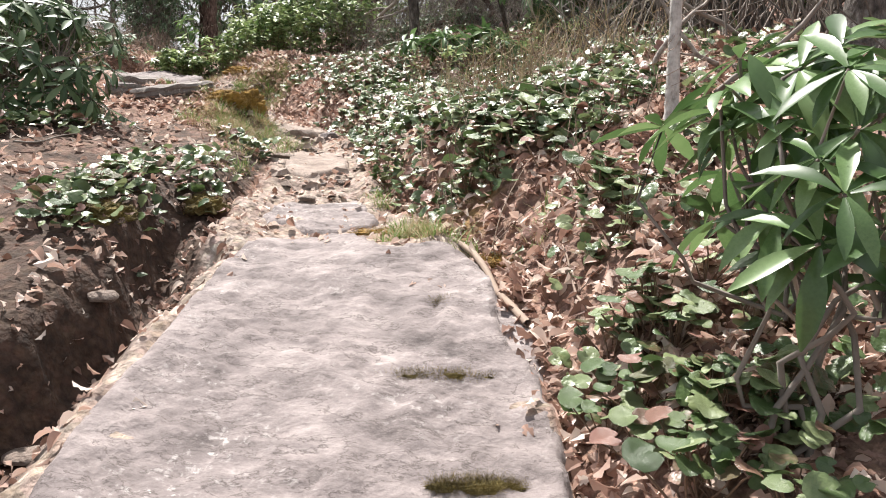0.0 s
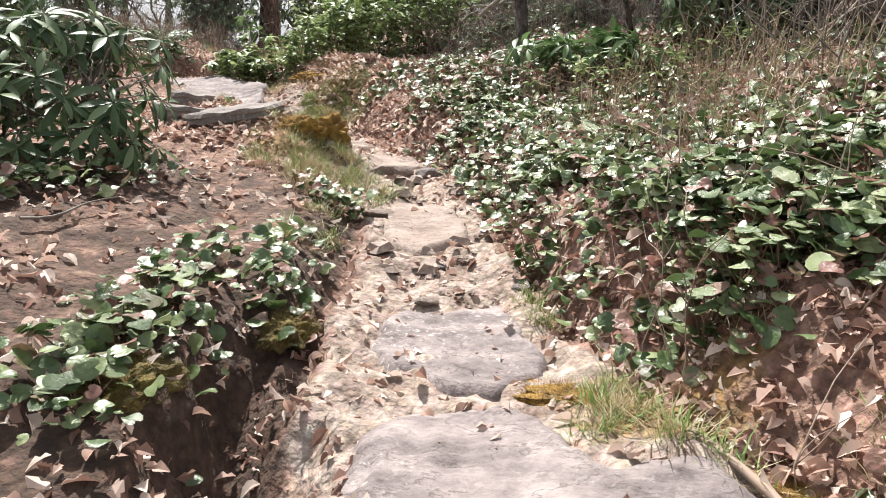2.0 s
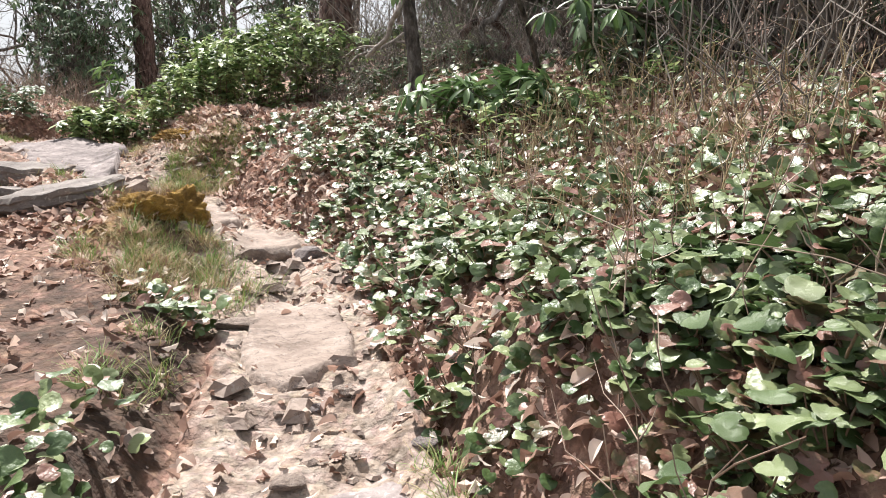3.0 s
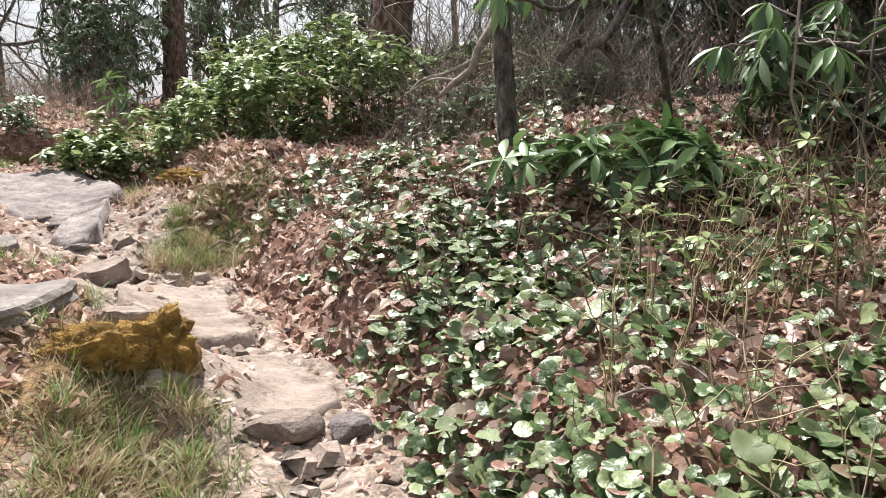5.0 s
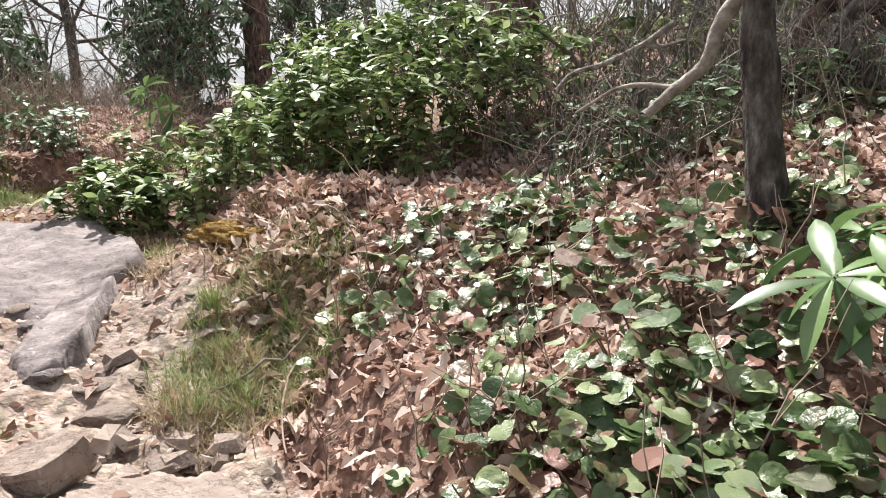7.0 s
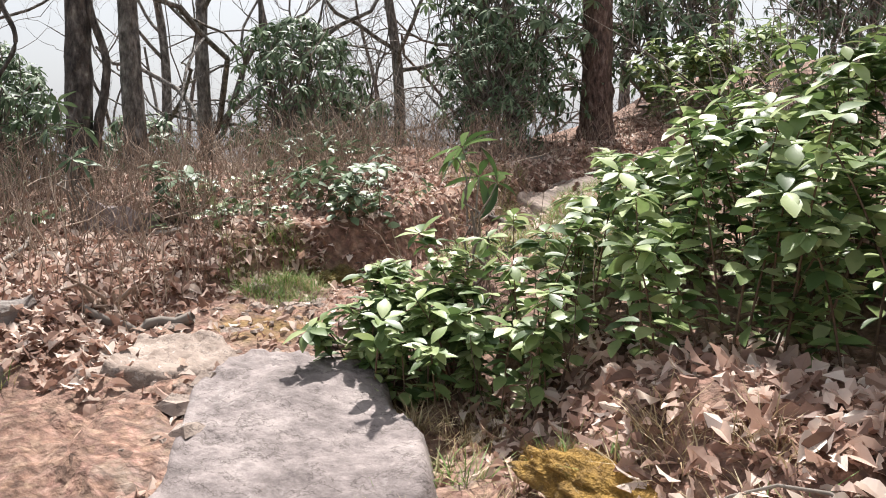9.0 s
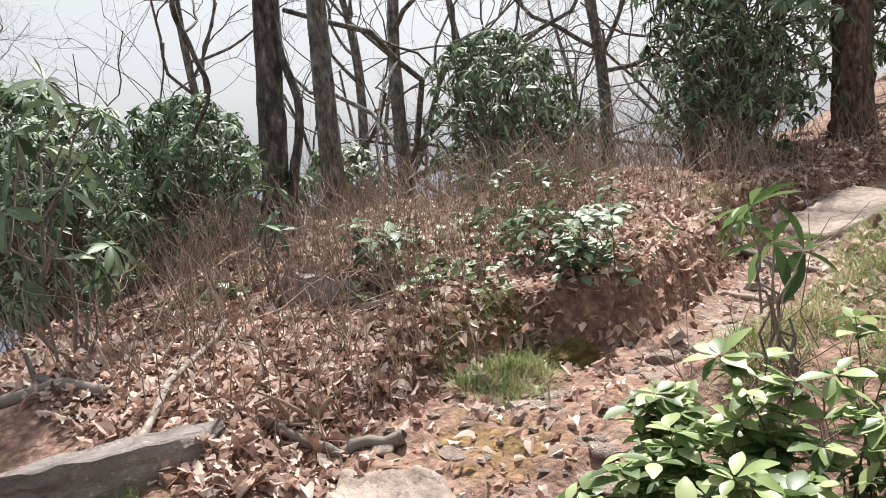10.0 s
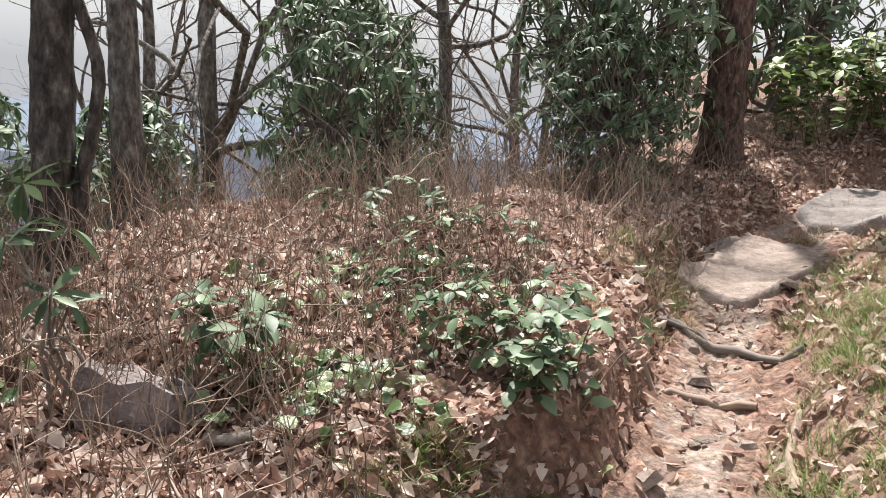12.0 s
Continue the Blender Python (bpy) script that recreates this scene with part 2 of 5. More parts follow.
    l.new(pc.outputs[2], b.inputs["Base Color"])
    nb = n.new("ShaderNodeTexNoise")
    nb.inputs["Scale"].default_value, nb.inputs["Detail"].default_value = 30, 10
    l.new(co.outputs["Object"], nb.inputs["Vector"])
    bp = n.new("ShaderNodeBump")
    bp.inputs["Strength"].default_value, bp.inputs["Distance"].default_value = 0.9, 0.03
    l.new(nb.outputs["Fac"], bp.inputs["Height"])
    l.new(bp.outputs[0], b.inputs["Normal"])
    return m


M_GROUND = ground_material()
# distance haze is painted into the ridges as a pale blue base colour
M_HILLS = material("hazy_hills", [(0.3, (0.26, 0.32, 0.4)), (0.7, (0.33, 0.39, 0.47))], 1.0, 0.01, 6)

# ---- mesh helpers ----
rng = np.random.default_rng(7)


class Geo:
    """Collects vertices and triangles or quads of one mesh."""

    def __init__(self):
        self.v, self.f, self.n = [], [], 0

    def add(self, v, f):
        v, f = np.asarray(v, float), np.asarray(f, int)
        self.v.append(v)
        self.f.append(f + self.n)
        self.n += len(v)
        return self

    def mesh(self, name, mat, smooth=True):
        v = np.concatenate(self.v)
        me = bpy.data.meshes.new(name)
        me.vertices.add(len(v))
        me.vertices.foreach_set("co", v.ravel())
        loops = np.concatenate([f.ravel() for f in self.f])
        sizes = np.concatenate([np.full(len(f), f.shape[1]) for f in self.f])
        me.loops.add(len(loops))
        me.loops.foreach_set("vertex_index", loops.astype(np.int32))
        me.polygons.add(len(sizes))
        me.polygons.foreach_set("loop_start", np.r_[0, np.cumsum(sizes)[:-1]].astype(np.int32))
        me.polygons.foreach_set("use_smooth", np.full(len(sizes), smooth))
        me.update(calc_edges=True)
        me.materials.append(mat)
        return me


def part(name, geo, mat, parent, label="", smooth=True):
    me = geo if isinstance(geo, bpy.types.Mesh) else geo.mesh(name, mat, smooth)
    ob = new(name, me)
    ob.parent = parent
    if label:
        tagged(ob, label)
    return ob


def thing(name, label, category, at=(0, 0, 0), group="", kind=""):
    ob = new(name)
    ob.empty_display_size = 0.1
    ob.location = at
    return tagged(ob, label, category, group, kind)


def solo(name, geo, mat, label, category, group="", kind="", at=(0, 0, 0), smooth=True):
    ob = new(name, geo.mesh(name, mat, smooth))
    ob.location = at
    return tagged(ob, label, category, group, kind)


def scatter(geo, template, mats):
    """Adds one copy of the template (vertices, triangles) for every 4 x 4 matrix."""
    tv, tf = template
    mats = np.asarray(mats)
    if len(mats) == 0:
        return geo
    v = np.einsum("kij,nj->kni", mats[:, :3, :3], tv) + mats[:, None, :3, 3]
    f = tf[None] + (np.arange(len(mats)) * len(tv))[:, None, None]
    return geo.add(v.reshape(-1, 3), f.reshape(-1, tf.shape[1]))


def unit(a):
    return a / np.maximum(np.linalg.norm(a, axis=-1, keepdims=True), 1e-9)


def frames(pos, along, up, size):
    """Matrices with local y along the leaf and local z towards up; size is one number or (x, y, z) each."""
    pos, along, up = (np.atleast_2d(np.asarray(a, float)) for a in (pos, along, up))
    y = unit(along)
    x = unit(np.cross(y, up))
    z = np.cross(x, y)
    size = np.asarray(size, float)
    size = np.broadcast_to(size[:, None] if size.ndim == 1 else size, (len(pos), 3))
    m = np.zeros((len(pos), 4, 4))
    m[:, :3, 0], m[:, :3, 1], m[:, :3, 2] = x * size[:, :1], y * size[:, 1:2], z * size[:, 2:]
    m[:, :3, 3], m[:, 3, 3] = pos, 1
    return m


def blade(widths, fold=0.15, droop=0.2, length=1.0):
    """A leaf of three columns: half-widths from stem to tip, folded along its rib and drooping."""
    k = len(widths)
    t = np.linspace(0, 1, k)
    v = []
    for a, w in zip(t, widths):
        z = -droop * a * a
        v += [(-w, a * length, z + fold * w), (0, a * length, z), (w, a * length, z + fold * w)]
    f = []
    for i in range(k - 1):
        o = 3 * i
        f += [(o, o + 1, o + 4), (o, o + 4, o + 3), (o + 1, o + 2, o + 5), (o + 1, o + 5, o + 4)]
    return np.array(v), np.array(f)


def round_leaf(k=22, seed=0):
    """A round toothed leaf with a notch at the stalk, cupped, 1 across its radius."""
    r = np.random.default_rng(seed)
    a = np.linspace(0, 2 * math.pi, k, endpoint=False)
    notch = 1 - 0.5 * np.exp(-((np.minimum(a, 2 * math.pi - a)) / 0.2) ** 2)
    rim = notch * (1 + 0.025 * np.cos(a * k / 2) + 0.04 * np.sin(2 * a + seed) + r.normal(0, 0.012, k))
    wave = 0.1 * np.sin(2 * a + r.uniform(0, 6)) + 0.06 * np.sin(3 * a + r.uniform(0, 6)) + r.normal(0, 0.015, k)
    v = [(0, 0, 0)]
    v += [(-math.sin(t) * 0.55 * q, -math.cos(t) * 0.55 * q, 0.2 + 0.3 * w) for t, q, w in zip(a, notch, wave)]
    v += [(-math.sin(t) * q, -math.cos(t) * q, 0.12 + 1.3 * w) for t, q, w in zip(a, rim, wave)]
    f = []
    for i in range(k):
        j = (i + 1) % k
        f += [(0, 1 + i, 1 + j), (1 + i, 1 + k + i, 1 + k + j), (1 + i, 1 + k + j, 1 + j)]
    return np.array(v), np.array(f)


LEAF_RHODO = blade([0.025, 0.075, 0.125, 0.135, 0.1, 0.012], 0.3, 0.2)
LEAF_RHODO_FAR = blade([0.03, 0.14, 0.15, 0.02], 0.25, 0.25)
LEAF_BUSH = blade([0.03, 0.16, 0.25, 0.26, 0.17, 0.03], 0.22, 0.2)
LEAF_OAK = [blade(w, fo, dr) for w, fo, dr in (([0.03, 0.2, 0.12, 0.32, 0.2, 0.03], 0.6, 0.35), ([0.03, 0.14, 0.3, 0.16, 0.27, 0.04], -0.6, -0.4), ([0.03, 0.24, 0.3, 0.26, 0.02], 1.1, 0.6))]
LEAF_GRASS = blade([0.012, 0.010, 0.001], 0.6, 0.35)
LEAVES_GALAX = [round_leaf(20, s) for s in range(4)]


def tube(geo, pts, radii, sides=6, rough=0.0, seed=0):
    """A tapered round branch through the points."""
    pts = np.asarray(pts, float)
    radii = np.broadcast_to(np.asarray(radii, float), (len(pts),))
    tan = unit(np.gradient(pts, axis=0))
    ref = np.array([0.31, 0.95, 0.05]) if abs(tan[0][2]) > 0.7 else np.array([0.1, 0.2, 0.97])
    u = unit(np.cross(tan, ref))
    w = np.cross(tan, u)
    a = np.linspace(0, 2 * math.pi, sides, endpoint=False)
    rr = np.random.default_rng(seed).normal(1, rough, (len(pts), sides)) if rough else np.ones((len(pts), sides))
    v = pts[:, None] + radii[:, None, None] * rr[..., None] * (np.cos(a)[None, :, None] * u[:, None] + np.sin(a)[None, :, None] * w[:, None])
    f = []
    for i in range(len(pts) - 1):
        for j in range(sides):
            k = (j + 1) % sides
            f.append((i * sides + j, i * sides + k, (i + 1) * sides + k, (i + 1) * sides + j))
    return geo.add(v.reshape(-1, 3), f)


def bend(p0, p1, k=6, wob=0.1, r=None, sag=0.0):
    """Points from p0 to p1 with a wandering line."""
    r = r or rng
    p0, p1 = np.asarray(p0, float), np.asarray(p1, float)
    t = np.linspace(0, 1, k)[:, None]
    d = np.linalg.norm(p1 - p0)
    off = np.zeros((k, 3))
    for h in (1, 2, 3):
        off += np.sin(math.pi * h * t) * r.normal(0, wob * d / h, 3)
    p = p0 + (p1 - p0) * t + off
    p[:, 2] += sag * d * np.sin(math.pi * t[:, 0])
    return p


def spline(pts, k=8):
    """A smooth line through the points."""
    pts = np.asarray(pts, float)
    p = np.vstack([2 * pts[0] - pts[1], pts, 2 * pts[-1] - pts[-2]])
    out = []
    for i in range(1, len(p) - 2):
        for t in np.linspace(0, 1, k, endpoint=False):
            out.append(0.5 * (2 * p[i] + (p[i + 1] - p[i - 1]) * t + (2 * p[i - 1] - 5 * p[i] + 4 * p[i + 1] - p[i + 2]) * t ** 2
                              + (3 * p[i] - p[i - 1] - 3 * p[i + 1] + p[i + 2]) * t ** 3))
    return np.array(out + [pts[-1]])


# ---- the lie of the land ----
# the trail's middle: x, y, z, half width, width of the bank's foot on its left and right
TRAIL = [
    (0.30, -4.0, -0.80, 0.70, 0.5, 0.6), (0.05, 0.35, 0.06, 0.75, 0.25, 0.5), (-0.15, 2.28, 0.47, 0.75, 0.16, 0.5), (-0.28, 3.70, 0.78, 0.66, 0.15, 0.5),
    (-0.64, 5.28, 0.94, 0.42, 0.25, 0.4), (-0.82, 6.4, 1.11, 0.38, 0.35, 0.35), (-1.15, 7.55, 1.27, 0.38, 0.4, 0.35), (-1.68, 8.45, 1.38, 0.38, 0.5, 0.4),
    (-2.40, 9.4, 1.55, 0.45, 0.6, 0.5), (-3.4, 10.55, 1.82, 0.6, 0.6, 0.5), (-4.5, 11.6, 2.02, 0.6, 0.6, 0.6), (-4.95, 12.5, 2.04, 0.36, 0.3, 0.5),
    (-4.75, 13.4, 2.01, 0.27, 0.2, 0.5), (-4.85, 14.6, 2.10, 0.25, 0.25, 0.45), (-4.92, 16.0, 2.25, 0.28, 0.4, 0.5), (-4.4, 17.6, 2.62, 0.4, 0.5, 0.5),
    (-3.0, 18.6, 2.95, 0.5, 0.5, 0.5), (2.0, 20.5, 3.6, 0.5, 0.5, 0.5),
]
LINE = spline(TRAIL, 12)
# swells of the hillside, by columns of x and rows of y
SWELL_X, SWELL_Y = (-8, -5.5, -3, -0.5, 2), (2, 5, 8, 11, 14, 17)
SWELL = ((0.03, 0.03, 0.08, 0.45, 0.61, -0.01), (0.19, 0.26, 0.26, 0.23, -0.1, -0.02), (0.27, 0.28, 0.08, -0.1, 0.16, -0.15),
         (-0.22, -0.2, -0.22, 0.15, 0.27, 0.23), (-0.08, 0.59, 0.28, 0.28, -0.07, 0.08))


# knolls and hummocks: x, y, rise, reach
KNOLLS = ((-1.85, 7.9, 0.26, 0.28), (-2.76, 8.77, 0.2, 0.3), (-2.4, 10.85, 0.3, 0.45), (-0.34, 9.45, 0.08, 0.4), (-6.37, 15.47, 0.22, 0.6), (0.15, 4.0, 0.07, 0.3))


def smooth(a, b, x):
    t = np.clip((x - a) / (b - a), 0, 1)
    return t * t * (3 - 2 * t)


def waves(x, y, scale, seed):
    """Cheap smooth noise, about -1 to 1."""
    r = np.random.default_rng(seed)
    z = 0
    for _ in range(7):
        k, p, q = r.uniform(0.6, 1.6) / scale, r.uniform(0, 6.28), r.uniform(0, 6.28)
        z = z + np.sin((x * math.cos(q) + y * math.sin(q)) * k * 6.28 + p)
    return z / 3.5


def land(x, y, rough=1.0):
    """Height and lie to the trail: z, distance from the trail's edge (negative on it), signed side, place along it."""
    x, y = np.asarray(x, float), np.asarray(y, float)
    shape = x.shape
    x, y = x.ravel(), y.ravel()
    xc, yc = np.clip(x, -16, 9), np.clip(y, -8, 26)
    h = 0.2464 + 0.0982 * xc + 0.1744 * yc
    for cx, col in zip(SWELL_X, SWELL):
        for cy, s in zip(SWELL_Y, col):
            h = h + s * np.exp(-((x - cx) ** 2 + (y - cy) ** 2) / (2 * 1.8 ** 2))
    h = h + 0.16 * np.exp(-((x - 0.1) ** 2 + (y - 10.2) ** 2) / 0.72) + 0.18 * np.exp(-((x + 2.2) ** 2 + (y - 8.0) ** 2) / 0.4)
    h = h + 0.22 * np.clip(x - 4, 0, 30) * smooth(-5, 6, y)
    # the ridge falls away beyond the trees
    fall = np.clip((-(x + 9.3) * 0.8 + (y - 14.5) * 0.5), 0, None) * smooth(-3.0, -9.0, x + np.clip(y - 17, 0, 100) * 0.35)
    h = h - 0.6 * np.minimum(fall, 400)
    h = h - 0.2 * np.clip(-8 - y, 0, 150) - 0.25 * np.clip(-x - 16, 0, 100)
    h = h + 0.05 * waves(x, y, 1.7, 3) + 0.018 * waves(x, y, 0.5, 4)
    dist = np.full(x.shape, 9e9)
    near = np.zeros(x.shape, int)
    num, den = np.zeros(x.shape), np.zeros(x.shape)
    for i, p in enumerate(LINE):
        d2 = (x - p[0]) ** 2 + (y - p[1]) ** 2
        w = 1 / (d2 + 0.02) ** 3
        num, den = num + w * p[2], den + w
        hit = d2 < dist
        dist, near = np.where(hit, d2, dist), np.where(hit, i, near)
    d = np.sqrt(dist)
    tan = np.gradient(LINE[:, :2], axis=0)[near]
    side = np.sign(tan[:, 0] * (y - LINE[near, 1]) - tan[:, 1] * (x - LINE[near, 0]))
    hw = LINE[near, 3] * (1 + 0.12 * waves(x, y, 0.9, 8))
    foot = np.where(side > 0, LINE[near, 4], LINE[near, 5])
    zt = num / den
    zt = zt + rough * (0.02 * waves(x, y, 0.45, 5) - 0.03 * np.abs(waves(x, y, 0.3, 6)) - 0.016 * np.abs(waves(x, y, 0.11, 7))) + 0.05 * (d / hw) ** 2 * (d < hw)
    k = smooth(hw, hw + foot, d)
    z = zt * (1 - k) + h * k
    # washed-out gully at the left of the bedrock
    off = d * side
    o = off + 0.25 * smooth(2.4, 4.2, y) + 0.06 * waves(x, y, 0.7, 31) + 0.03 * waves(x, y, 0.2, 32)
    gully = smooth(0.62, 0.98, o) * (1 - smooth(1.0, 1.24, o)) * smooth(0.5, 1.8, y) * (1 - smooth(4.3, 5.2, y)) * (side > 0) * (x < 0)
    z = z - 0.36 * gully
    for bx, by, rise, reach in KNOLLS:
        z = z + rise * np.exp(-((x - bx) ** 2 + (y - by) ** 2) / (2 * reach ** 2))
    s = near / 12.0
    return [a.reshape(shape) for a in (z, d - hw, off, s, gully)]


GX, GY = np.arange(-21, 9, 0.08), np.arange(-4, 31, 0.08)
GZ = land(*np.meshgrid(GX, GY))[0]


def ground_z(x, y):
    """The ground's height at one spot, from a coarse table."""
    i, j = min(max((x + 21) / 0.08, 0), len(GX) - 2), min(max((y + 4) / 0.08, 0), len(GY) - 2)
    a, c = int(i), int(j)
    u, w = i - a, j - c
    return float((GZ[c, a] * (1 - u) + GZ[c, a + 1] * u) * (1 - w) + (GZ[c + 1, a] * (1 - u) + GZ[c + 1, a + 1] * u) * w)


def place(n, cx, cy, rx, ry, turn=0.0, r=None, ring=2.0):
    """n spots in a soft ellipse."""
    r = r or rng
    a, q = r.uniform(0, 2 * math.pi, n), np.sqrt(r.uniform(0, 1, n))
    u, v = np.cos(a) * q * rx, np.sin(a) * q * ry
    c, s = math.cos(radians(turn)), math.sin(radians(turn))
    return np.stack([cx + u * c - v * s, cy + u * s + v * c], 1)


def build_ground():
    def axis(a, b, step, far):
        core = np.arange(a, b + step / 2, step)
        g = step * 1.35 ** np.arange(1, 60)
        up = b + np.cumsum(g)
        dn = a - np.cumsum(g)
        return np.r_[dn[dn > -far][::-1], core, up[up < far]]
    xs, ys = axis(-9.5, 3.2, 0.036, 3000), axis(-1.0, 18.5, 0.036, 3000)
    X, Y = np.meshgrid(xs, ys)
    z, edge, off, s, gully = land(X, Y)
    r = np.random.default_rng(5)
    z = z + r.normal(0, 0.004, z.shape) * (edge > 0)
    nx = len(xs)
    i = np.arange(len(ys) - 1)[:, None] * nx + np.arange(nx - 1)[None]
    f = np.stack([i, i + 1, i + 1 + nx, i + nx], -1).reshape(-1, 4)
    me = Geo().add(np.stack([X, Y, z], -1).reshape(-1, 3), f).mesh("ground", M_GROUND)
    col = me.color_attributes.new("zone", "FLOAT_COLOR", "POINT")
    sand = (1 - smooth(-0.15, 0.12, edge)) * (0.95 - 0.62 * smooth(8.2, 9.2, s) + 0.2 * smooth(11.3, 12.0, s))
    moss = 0.75 * np.exp(-((X - 0.15) ** 2 + (Y - 4.4) ** 2) / 0.12) + 0.6 * np.exp(-((X + 4.75) ** 2 + (Y - 11.9) ** 2) / 0.2) + 0.6 * np.exp(-((X + 2.0) ** 2 + (Y - 7.5) ** 2) / 0.2)
    # dark soil in gully and left bank foot, overhang shade painted in with it
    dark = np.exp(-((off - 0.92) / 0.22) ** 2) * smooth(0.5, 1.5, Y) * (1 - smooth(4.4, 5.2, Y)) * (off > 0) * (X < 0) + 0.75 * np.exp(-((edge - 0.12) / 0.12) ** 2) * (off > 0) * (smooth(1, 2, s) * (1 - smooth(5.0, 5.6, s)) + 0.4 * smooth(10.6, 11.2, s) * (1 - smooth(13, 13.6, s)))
    # the left bank's dark humus, some shade painted into it as well
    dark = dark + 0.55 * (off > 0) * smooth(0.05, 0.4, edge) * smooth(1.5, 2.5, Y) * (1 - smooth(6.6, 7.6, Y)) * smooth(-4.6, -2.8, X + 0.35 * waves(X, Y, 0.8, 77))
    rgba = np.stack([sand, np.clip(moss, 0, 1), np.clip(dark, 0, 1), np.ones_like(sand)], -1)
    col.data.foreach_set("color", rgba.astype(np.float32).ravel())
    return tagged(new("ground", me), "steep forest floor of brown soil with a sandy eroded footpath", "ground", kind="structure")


build_ground()


def build_hills():
    g = Geo()
    for k, (dist, base, amp) in enumerate(((900, -150, 60), (1700, -190, 110))):
        a = np.linspace(0, 2 * math.pi, 160, endpoint=False)
        top = base + amp * (0.6 + 0.35 * np.sin(3 * a + k) + 0.2 * np.sin(7 * a + 2 * k) + 0.1 * np.sin(17 * a))
        v = np.concatenate([np.stack([dist * np.cos(a), dist * np.sin(a), np.full(160, -400.0)], 1),
                            np.stack([dist * 1.2 * np.cos(a), dist * 1.2 * np.sin(a), top], 1)])
        i = np.arange(160)
        j = (i + 1) % 160
        g.add(v, np.stack([i, j, j + 160, i + 160], 1))
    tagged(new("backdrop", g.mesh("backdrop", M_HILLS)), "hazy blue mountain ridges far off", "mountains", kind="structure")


build_hills()


# ---- rocks ----
def slab(name, label, cx, cy, rx, ry, turn, lift, mat, seed, tilt=(0.0, 0.0), step=0.02, strata=0.012, group="rock outcrops", power=3.0, base=None):
    """Bedrock that crops out of the ground: a rounded outline, a steep broken rim, ledges across its top."""
    r = np.random.default_rng(seed)
    n, m = max(14, int(2.6 * rx / step)), max(14, int(2.6 * ry / step))
    u, v = np.meshgrid(np.linspace(-1.3, 1.3, n), np.linspace(-1.3, 1.3, m))
    ang = np.arctan2(v, u)
    rim = 1 + 0.07 * np.sin(3 * ang + seed) + 0.06 * np.sin(5 * ang + 2 * seed) + 0.03 * np.sin(11 * ang + seed)
    q = (np.abs(u) ** power + np.abs(v) ** power) ** (1 / power) / rim
    c, s = math.cos(radians(turn)), math.sin(radians(turn))
    x, y = cx + u * rx * c - v * ry * s, cy + u * rx * s + v * ry * c
    z0 = land(x, y, 0.1)[0]
    cover = 1 - smooth(0.86, 1.02, q)
    # thin beds that break off one behind the other, and a few joints
    lay = (y * 0.9 + x * 0.22) * 4.2 + 1.1 * waves(x, y, 0.8, seed + 3) + 0.35 * waves(x, y, 0.2, seed + 4)
    saw = (lay % 1) * smooth(-0.5, 0.6, waves(x, y, 0.55, seed + 9))
    top = strata * (1.1 * waves(x, y, 1.1, seed + 1) + 0.75 * saw + 0.3 * waves(x, y, 0.17, seed + 2) + 0.16 * waves(x, y, 0.06, seed + 5)) + r.normal(0, 0.0011, x.shape)
    for k in (11, 12):
        crack = np.abs(waves(x + 0.06 * waves(x, y, 0.15, seed + k + 5), y * 1.8, 1.1, seed + k))
        top = top - strata * 0.8 * np.clip(1 - crack / 0.03, 0, 1)
    plane = tilt[0] * u + tilt[1] * v
    if base is not None:
        z0 = z0 * (1 - cover) + (base + top * 0) * cover
    z = z0 - 0.12 + cover * (0.12 + lift + top + plane)
    i = np.arange(m - 1)[:, None] * n + np.arange(n - 1)[None]
    f = np.stack([i, i + 1, i + 1 + n, i + n], -1).reshape(-1, 4)
    keep = (q[:-1, :-1] < 1.1).ravel()
    return solo(name, Geo().add(np.stack([x, y, z], -1).reshape(-1, 3), f[keep]), mat, label, "rock", group)


def stone_mesh(name, seed, mat, flat=0.5, detail=2):
    bm = bmesh.new()
    bmesh.ops.create_icosphere(bm, subdivisions=detail + 1, radius=1)
    r = np.random.default_rng(seed)
    cuts = [(unit(r.normal(0, 1, 3)), r.uniform(0.55, 0.85)) for _ in range(9)]
    for v in bm.verts:
        p = np.array(v.co)
        for nrm, d in cuts:
            e = p @ nrm - d
            if e > 0:
                p = p - nrm * e * 0.92
        p = p * (1 + 0.06 * noise.noise(Vector(p * 2.3 + seed)) + 0.025 * noise.noise(Vector(p * 7 + seed)))
        v.co = (p[0], p[1], p[2] * flat)
    me = bpy.data.meshes.new(name)
    bm.to_mesh(me)
    bm.free()
    me.materials.append(mat)
    return me


STONES = [stone_mesh("stone", s, M_ROCK if s == 4 else M_ROCK_TAN, 0.45 + 0.1 * (s % 3)) for s in range(6)]


def stone(x, y, sx, sy, sz, turn=0, kind=0, label="loose angular stone lying on the path", sink=0.35, group="stones on the path", name="stone", roll=0.0, z=None, mat=None):
    me = STONES[kind % len(STONES)]
    if mat:
        me = me.copy()
        me.materials[0] = mat
    ob = tagged(new(name, me), label, "stone", group)
    zz = ground_z(x, y) if z is None else z
    ob.matrix_world = pose(x, y, zz + sz * 0.5 * (1 - 2 * sink), roll, 0, turn) @ Matrix.Diagonal((sx, sy, sz, 1))
    return ob


